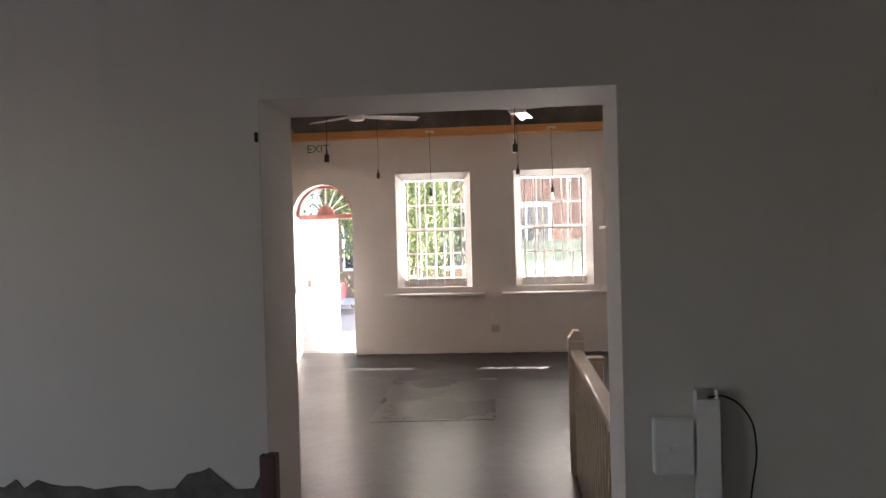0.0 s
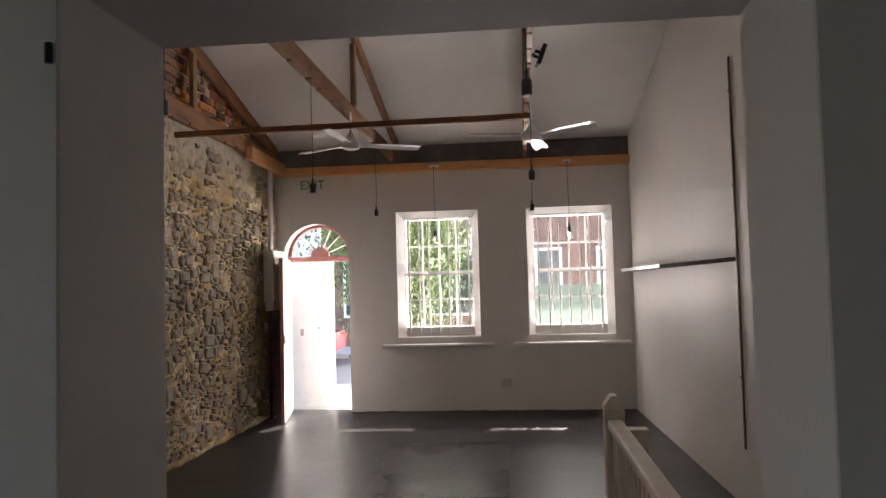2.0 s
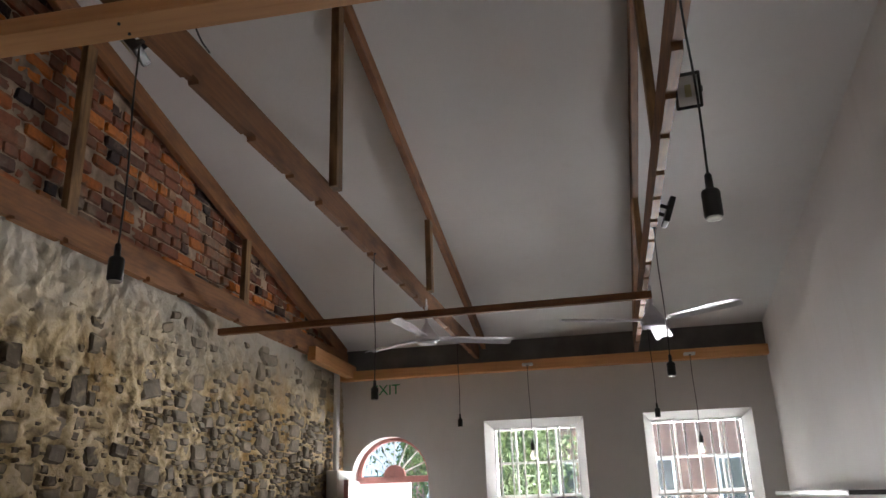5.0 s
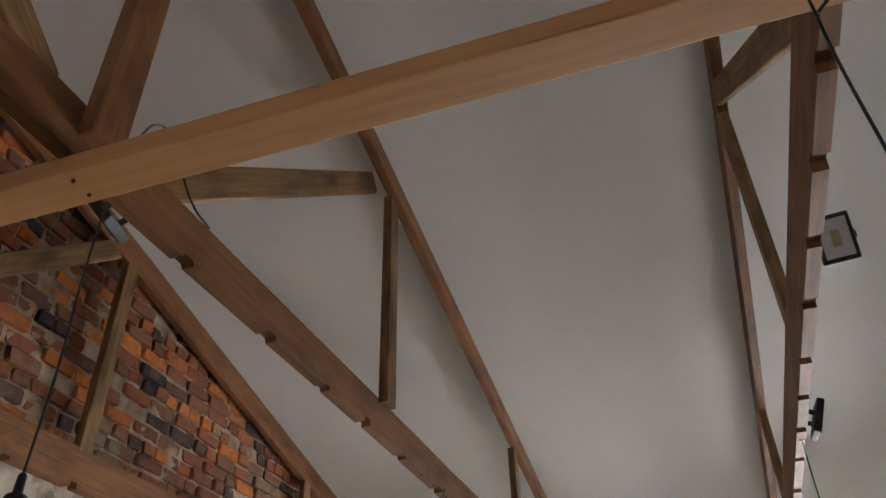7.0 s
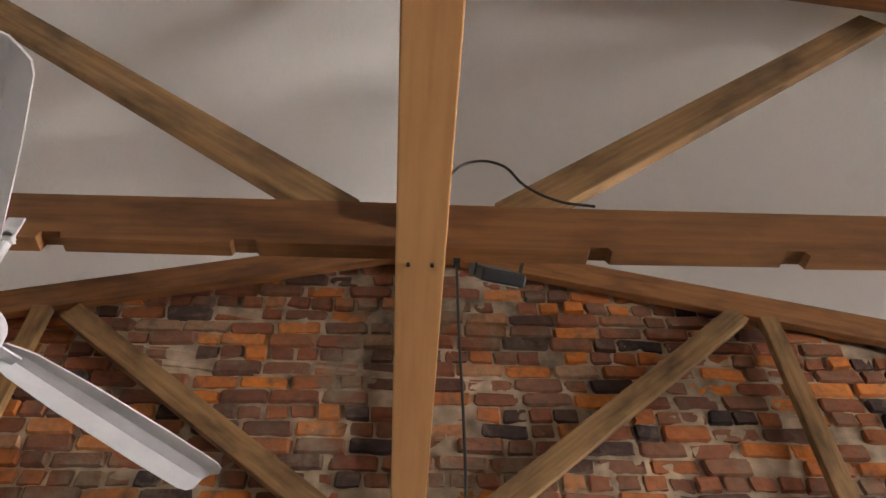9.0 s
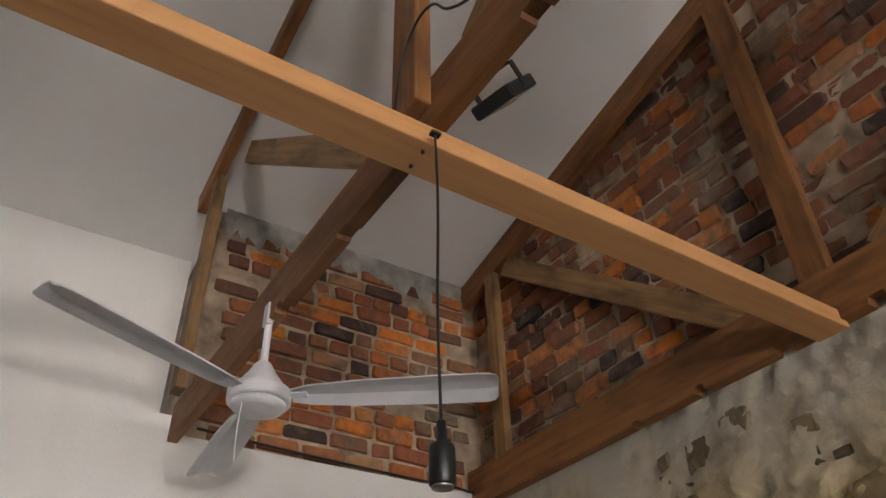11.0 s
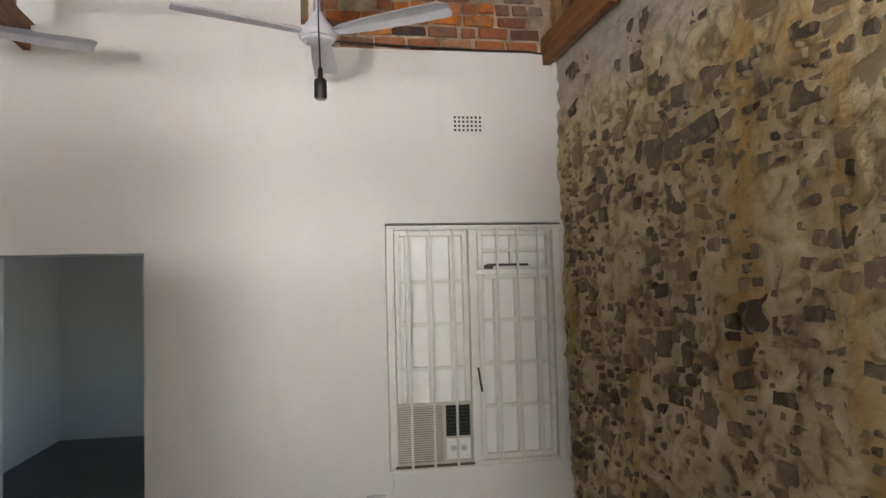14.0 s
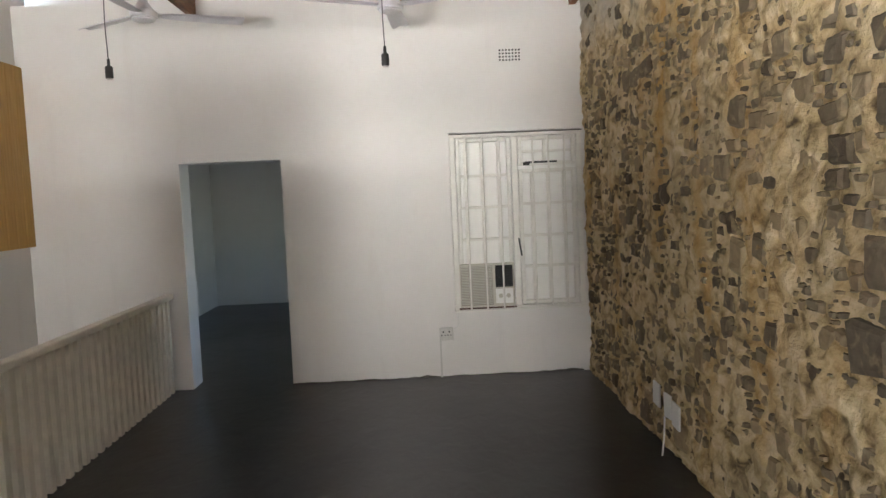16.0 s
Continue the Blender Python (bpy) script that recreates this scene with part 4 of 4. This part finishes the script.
# ---- back room side of the doorway ----
ls = thing("light_switch", (0.998, YN - 0.009, 1.163), "white light switch box beside the doorway", "light switch")
part("box", box(-0.048, 0.048, -0.035, 0, -0.068, 0.068, 0.006), PLASTIC, ls)
part("rocker", box(-0.01, 0.012, -0.041, -0.0352, -0.012, 0.008, 0.002), PLASTIC, ls)
tr = thing("cable_trunking", (1.078, YN - 0.009, 0.0), "grey plastic trunking open at the top", "trunking")
part("trunking", add_box(add_box(box(-0.026, 0.026, -0.003, 0.0, 0, 1.30), -0.026, -0.022, -0.036, -0.003, 0, 1.30), 0.022, 0.026, -0.036, -0.003, 0, 1.30), PLASTIC, tr)
part("lid", box(-0.027, 0.027, -0.040, -0.0365, 0, 1.28), PLASTIC, tr)
cord("loose_cable", [(1.085, YN - 0.02, 1.28), (1.12, YN - 0.04, 1.285), (1.165, YN - 0.05, 1.25), (1.19, YN - 0.04, 1.17), (1.18, YN - 0.03, 1.05), (1.16, YN - 0.02, 0.8)], 0.0024, BLACK, None, "loose dark cable curling out of the trunking", "cable")
rnd = random.Random(8)
edge, x = [(-2.79, 0.0), (-0.03, 0.0), (-0.03, 1.105)], -0.06
while x > -2.75:
    h = 1.055 + rnd.uniform(-0.012, 0.018) + (0.03 if -0.27 < x < -0.14 else 0)
    edge.append((x, h))
    x -= rnd.uniform(0.02, 0.05)
edge.append((-2.79, 1.04))
structure("broken_plaster", prism(edge, "y", YN - 0.014, YN - 0.0085), CEMENT, "bare dark cement where the plaster has come away")
stb = solid("timber_stub", box(-0.038, 0.004, YN - 0.03, YN + 0.01, 0.0, 1.14, 0.004), BROWN, "short brown stub of an old door frame", "timber stub")
hb = solid("hinge_hook", tube((-0.027, YN - 0.012, 1.942), (-0.027, YN - 0.012, 1.967), 0.005, 8), BLACK, "small black hinge pin remaining on the door jamb", "hinge pin")
cp = structure("floor_patch", prism([(-0.84, 9.30), (0.39, 9.40), (0.42, 7.3), (-0.75, 7.2)], "z", 0.0005, 0.0055), CONCRETE, "lighter worn patch in the painted floor")

# ---- outside ----
gr = box(-120, 120, YF + FT, 260, -0.5, -0.12)
add_box(gr, -120, XL - 0.45, -120, YF + FT, -0.5, -0.12)
add_box(gr, XS + 0.35, 120, -120, YF + FT, -0.5, -0.12)
add_box(gr, XL - 0.45, XS + 0.35, -120, -3.45, -0.5, -0.12)
structure("ground", gr, ASPHALT, "pale worn street surface")
structure("pavement", box(-30, 30, YF + FT, 14.6, -0.119, -0.02), PAVING, "pale paved footway with a kerb")
structure("pavement_far", box(-30, 30, 20.5, 23.0, -0.119, 0.0), PAVING, "pale paved footway across the street")
# Unseen roof, inferred from the thin sun strip; it blocks the higher sun.
vr = thing("verandah_roof", (-0.5, 12.6, 3.3), "sheet metal verandah roof over the footway", "verandah")
part("sheet", prism([(-0.84, 0.10), (1.0, -0.36), (1.0, -0.33), (-0.84, 0.13)], "x", -6, 6), SLATE, vr)


def house(x0, x1, y, h, mat, floors, cols, ww, wh, label):
    b = thing("building", ((x0 + x1) / 2, y, 0), label, "building")
    a = (x1 - x0) / 2
    part("wall", box(-a, a, 0, 8, -0.2, h), mat, b)
    part("roof", prism([(-0.4, h), (8.4, h), (4, h + 1.6)], "x", -a - 0.2, a + 0.2), SLATE, b)
    part("cornice", box(-a - 0.05, a + 0.05, -0.12, 0, h - 0.25, h - 0.05), FACADE, b)
    for f in range(floors):
        for c in range(cols):
            cx = -a + 2 * a * (c + 0.5) / cols
            z = 0.9 + f * (h / floors)
            wd = part("window", box(cx - ww / 2 - 0.08, cx + ww / 2 + 0.08, -0.06, 0, z - 0.08, z + wh + 0.08), WHITE, b)
            part("pane", box(cx - ww / 2, cx + ww / 2, -0.075, -0.061, z, z + wh), FAR_GLASS, wd)
            part("glazing_bar", box(cx - 0.03, cx + 0.03, -0.09, -0.076, z, z + wh), WHITE, wd)
    return b


house(-22, -5.2, 23, 7, FACADE, 2, 7, 1.1, 1.6, "pale rendered two-storey house across the street")
house(-5.0, 9.5, 23, 7.6, FACADE_B, 2, 6, 1.3, 1.7, "brown brick building across the street with many windows")
house(10, 28, 23, 6.5, FACADE, 2, 7, 1.1, 1.6, "pale rendered two-storey house across the street")

car = thing("parked_car", (-5.7, 19.2, -0.12), "small red parked car on the far side of the street", "car")
prof = [(-1.9, 0.3), (1.9, 0.3), (1.95, 0.75), (1.2, 0.85), (0.7, 1.38), (-0.9, 1.42), (-1.5, 0.95), (-1.95, 0.85)]
cb = prism(prof, "y", -0.8, 0.8)
bmesh.ops.bevel(cb, geom=list(cb.edges), offset=0.05, segments=2, affect="EDGES")
part("body", cb, CARRED, car)
part("side_glass", prism([(-1.2, 0.93), (0.95, 0.90), (0.6, 1.3), (-0.85, 1.34)], "y", -0.81, -0.79), FAR_GLASS, car)
for x in (-1.2, 1.25):
    for y in (-0.78, 0.78):
        wl = part("wheel", tube((x, y - 0.09, 0.31), (x, y + 0.09, 0.31), 0.31, 20), TYRE, car)
        part("rim", tube((x, y - 0.1, 0.31), (x, y + 0.1, 0.31), 0.18, 14), BRASS, wl)


def street_tree(x, y, h, spread, seed, leaves):
    rnd = random.Random(seed)
    t = thing("street_tree", (x, y, -0.05), "leafy green street tree with thin trunk by the footway", "tree")
    bm = tube((0, 0, 0), (0.1, 0.05, h * 0.35), 0.13, 10, 0.09)
    tips = []
    for k in range(9):
        a, r = k * 2.4 + rnd.random(), spread * rnd.uniform(0.35, 0.8)
        q = (r * math.cos(a), r * math.sin(a), h * rnd.uniform(0.45, 0.9))
        add_tube(bm, (0.1 * rnd.random(), 0.05, h * rnd.uniform(0.15, 0.35)), q, 0.05, 7, 0.015)
        tips.append(q)
    part("trunk", bm, BARK, t)
    vs, fs = [], []
    for k in range(leaves):
        c = tips[rnd.randrange(len(tips))]
        p = Vector((c[0] + rnd.gauss(0, spread * 0.26), c[1] + rnd.gauss(0, spread * 0.26), c[2] + rnd.gauss(0, h * 0.16)))
        if p.z < h * 0.12:
            continue
        e = Euler((rnd.uniform(0, 6.3), rnd.uniform(0, 6.3), rnd.uniform(0, 6.3))).to_matrix()
        s = rnd.uniform(0.03, 0.07)
        i = len(vs)
        for u, v in ((-1, 0), (0, -0.45), (1, 0), (0, 0.45)):
            vs.append(tuple(p + e @ Vector((u * s, v * s, 0.15 * s * u))))
        fs.append((i, i + 1, i + 2, i + 3))
    m = bpy.data.meshes.new("crown")
    m.from_pydata(vs, [], fs)
    m.materials.append(LEAF)
    c = new("crown", m)
    c.parent = t
    return t


street_tree(-1.9, 15.6, 4.6, 1.7, 11, 20000)
street_tree(-1.75, 17.2, 4.4, 1.1, 12, 12000)
street_tree(-2.75, 19.4, 5.4, 1.0, 13, 9000)

# ---- masonry pieces ----


def piece_rings(outline, depth, inset, rnd, wob):
    """A block: back ring, full front ring, worn smaller face ring, slightly wavy. Faces +x."""
    vs, fs, n = [], [], len(outline)
    cu, cv = sum(u for u, v in outline) / n, sum(v for u, v in outline) / n
    for x, k in ((-0.02, 1.0), (depth * 0.55, 1.0), (depth, 1.0 - inset)):
        for u, v in outline:
            vs.append((x + rnd.uniform(-wob, wob) * (x > 0), cu + (u - cu) * k, cv + (v - cv) * k))
    for r in range(2):
        for i in range(n):
            j = (i + 1) % n
            fs.append((r * n + i, r * n + j, (r + 1) * n + j, (r + 1) * n + i))
    fs.append(tuple(range(2 * n, 3 * n)))
    return vs, fs


def piece_mesh(name, vs, fs, material):
    m = bpy.data.meshes.new(name)
    m.from_pydata(vs, [], fs)
    m.materials.append(material)
    return m


rnd = random.Random(21)
BL, BHGT, CRS = 0.220, 0.072, 0.086
brick_kinds, header_kinds = [], []
for k in range(10):
    for full, store in ((BL, brick_kinds), (0.105, header_kinds)):
        o = [(u * full / 2 + rnd.uniform(-0.008, 0.004), v * BHGT / 2 + rnd.uniform(-0.006, 0.003)) for u, v in ((-1, -0.75), (-0.9, -1), (0.9, -1), (1, -0.8), (1, 0.75), (0.92, 1), (-0.9, 1), (-1, 0.8))]
        vs, fs = piece_rings(o, 0.03, 0.10, rnd, 0.004)
        store.append((vs, fs, piece_mesh("brick", vs, fs, BRICK)))


def lay_bricks(parent, x_face, inside, u0, u1, z0, z1, turn, limit, near):
    """Courses on a wall face; inside(u, z) says where the wall is; the ones in near() become parts."""
    rnd = random.Random(5)
    count, jv, jf = 0, [], []
    row = 0
    z = z0 + CRS / 2
    while z < z1:
        u = u0 - rnd.uniform(0, 0.2)
        headers = row % 4 == 3
        while u < u1:
            short = headers or rnd.random() < 0.16
            vs, fs, m = (header_kinds if short else brick_kinds)[rnd.randrange(10)]
            w = (0.105 if short else BL) + 0.012 + rnd.uniform(-0.002, 0.008)
            c = u + w / 2
            if inside(c, z, w / 2) and rnd.random() > 0.04:
                mt = turn(c, z + rnd.uniform(-0.004, 0.004), x_face + rnd.uniform(-0.015, 0.010), rnd.gauss(0, 1.1)) @ Matrix.Diagonal((1, rnd.uniform(0.95, 1.06), rnd.uniform(0.94, 1.06), 1))
                if near(c, z) and count < limit:
                    ob = new("brick", m)
                    ob.parent = parent
                    ob.matrix_basis = mt
                    count += 1
                else:
                    i = len(jv)
                    jv += [tuple(mt @ Vector(v)) for v in vs]
                    jf += [tuple(q + i for q in f) for f in fs]
            u += w
        z += CRS
        row += 1
    if jv:
        ob = new("brickwork", piece_mesh("brickwork", jv, jf, BRICK_J))
        ob.parent = parent
        tagged(ob, kind="stuff")


lay_bricks(wall_gable, XL - 0.030, lambda u, z, h: z < roof_z(u) - 0.08 and u + h < YF and u - h > YB - 0.06, YB, YF, 3.44, 5.2,
           lambda u, z, x, a: Matrix.Translation((x, u, z)) @ Matrix.Rotation(radians(a), 4, "X"), 300, lambda u, z: 3.0 < u < 6.3)
lay_bricks(wall_brick, YB - 0.074, lambda u, z, h: u - h > XL - 0.05 and u + h < -1.13, XL, -1.12, 3.42, 4.60,
           lambda u, z, x, a: Matrix.Translation((u, x, z)) @ Matrix.Rotation(radians(90), 4, "Z") @ Matrix.Rotation(radians(a), 4, "X"), 200, lambda u, z: True)

# rubble stones, flush in the mortar
rnd = random.Random(33)
stone_kinds = []
for k in range(14):
    n = rnd.choice((8, 9, 10))
    sq = rnd.uniform(0.20, 0.42)
    o = []
    for i in range(n):
        a = 2 * math.pi * (i + rnd.uniform(-0.3, 0.3)) / n
        r = rnd.uniform(0.80, 1.09)
        c, s = math.cos(a), math.sin(a)
        o.append((0.5 * r * math.copysign(abs(c) ** sq, c), 0.5 * r * math.copysign(abs(s) ** sq, s)))
    vs, fs = piece_rings(o, 0.032, 0.24, rnd, 0.005)
    stone_kinds.append((vs, fs, piece_mesh("stone", vs, fs, STONE)))
jv, jf, count, tries = [], [], 0, 0
cells = {}
while tries < 60000:
    tries += 1
    y, z = rnd.uniform(YB + 0.1, YF - 0.1), rnd.uniform(0.08, 3.22)
    big = rnd.random()
    near = y < 7.4
    if near:
        w = rnd.uniform(0.03, 0.09) if big < 0.30 else (rnd.uniform(0.09, 0.20) if big < 0.80 else rnd.uniform(0.20, 0.32))
    else:
        w = rnd.uniform(0.05, 0.12) if big < 0.35 else rnd.uniform(0.12, 0.28)
    h = w * (rnd.uniform(0.38, 0.92) if near else rnd.uniform(0.30, 0.68)) if rnd.random() < 0.85 else w * rnd.uniform(0.9, 1.4)
    h = min(h, 0.20)
    if z > 2.66 and rnd.random() < 0.95:
        continue
    if y + w / 2 > YF - 0.03 or y - w / 2 < YB + 0.04:
        continue
    key = (int(y / 0.4), int(z / 0.4))
    hit = False
    for a in (-1, 0, 1):
        for b in (-1, 0, 1):
            for (yy, zz, ww, hh) in cells.get((key[0] + a, key[1] + b), ()):
                if abs(y - yy) < (w + ww) * 0.44 + (0.007 if near else 0) and abs(z - zz) < (h + hh) * 0.44 + (0.006 if near else 0):
                    hit = True
    if hit:
        continue
    cells.setdefault(key, []).append((y, z, w, h))
    vs, fs, m = stone_kinds[rnd.randrange(14)]
    mt = Matrix.Translation((XL - 0.024 + rnd.uniform(-0.014, 0.012) + (0 if near else 0.014) - (0.012 if z > 2.7 else 0), y, z)) @ Matrix.Rotation(radians(rnd.gauss(0, 6)), 4, "X") @ Matrix.Diagonal((1, w, h, 1))
    if w > 0.11 and y < 7.2 and count < 300:
        ob = new("stone", m)
        ob.parent = wall_stone
        ob.matrix_basis = mt
        count += 1
    else:
        i = len(jv)
        jv += [tuple(mt @ Vector(v)) for v in vs]
        jf += [tuple(q + i for q in f) for f in fs]
ob = new("stonework", piece_mesh("stonework", jv, jf, STONE_J))
ob.parent = wall_stone
tagged(ob, kind="stuff")

# uneven dark joint where the painted walls meet the floor


def wall_foot(name, x0, x1, y0, y1, label):
    pts, x = [(x1, 0.0005), (x0, 0.0005)], x0
    while x < x1:
        pts.append((x, rnd.uniform(0.006, 0.016) + (0.012 if rnd.random() < 0.1 else 0)))
        x += rnd.uniform(0.03, 0.12)
    pts.append((x1, 0.010))
    structure(name, prism(pts, "y", y0, y1), CEMENT, label)


# No skirting here: cement strips drawn dark for the gap under the walls.
wall_foot("foot_joint_south", -2.70, D0 - 0.002, YB + 0.0005, YB + 0.004, "dark ragged joint at the foot of the white wall")
wall_foot("foot_joint_north", AX + AR + 0.004, XR - 0.004, YF - 0.004, YF - 0.0005, "dark ragged joint at the foot of the white wall")

# cement left over the brick: a band under the ceiling and a rough patch on the gable
rnd = random.Random(77)


def cement_smear(parent, outline_u, lo, hi, m):
    """Ragged flat smear of cement, thicker in the middle."""
    bm = bmesh.new()
    n = len(outline_u)
    top = [bm.verts.new((rnd.uniform(0.010, 0.018), u, hi + rnd.uniform(-0.03, 0.03))) for u in outline_u]
    mid = [bm.verts.new((rnd.uniform(0.014, 0.026), u, (lo + hi) / 2 + rnd.uniform(-0.03, 0.03))) for u in outline_u]
    low = [bm.verts.new((rnd.uniform(-0.012, 0.0), u + rnd.uniform(-0.02, 0.02), lo + rnd.uniform(-0.07, 0.05))) for u in outline_u]
    for i in range(n - 1):
        bm.faces.new((low[i], low[i + 1], mid[i + 1], mid[i]))
        bm.faces.new((mid[i], mid[i + 1], top[i + 1], top[i]))
    for f in bm.faces:
        f.smooth = True
    ob = part("cement_smear", bm, CEMENT_G, parent, "grey cement smeared over the bricks", m)
    return ob


CEMENT_G = plain("grey_cement_render", (0.30, 0.28, 0.25), 0.95, 0, 8, 0.4, 0.8)
cement_smear(wall_brick, [XL + 0.04 * k for k in range(41)], 4.575, 4.75, Matrix.Translation((0, YB - 0.045, 0)) @ Matrix(((0, 1, 0, 0), (1, 0, 0, 0), (0, 0, 1, 0), (0, 0, 0, 1))))
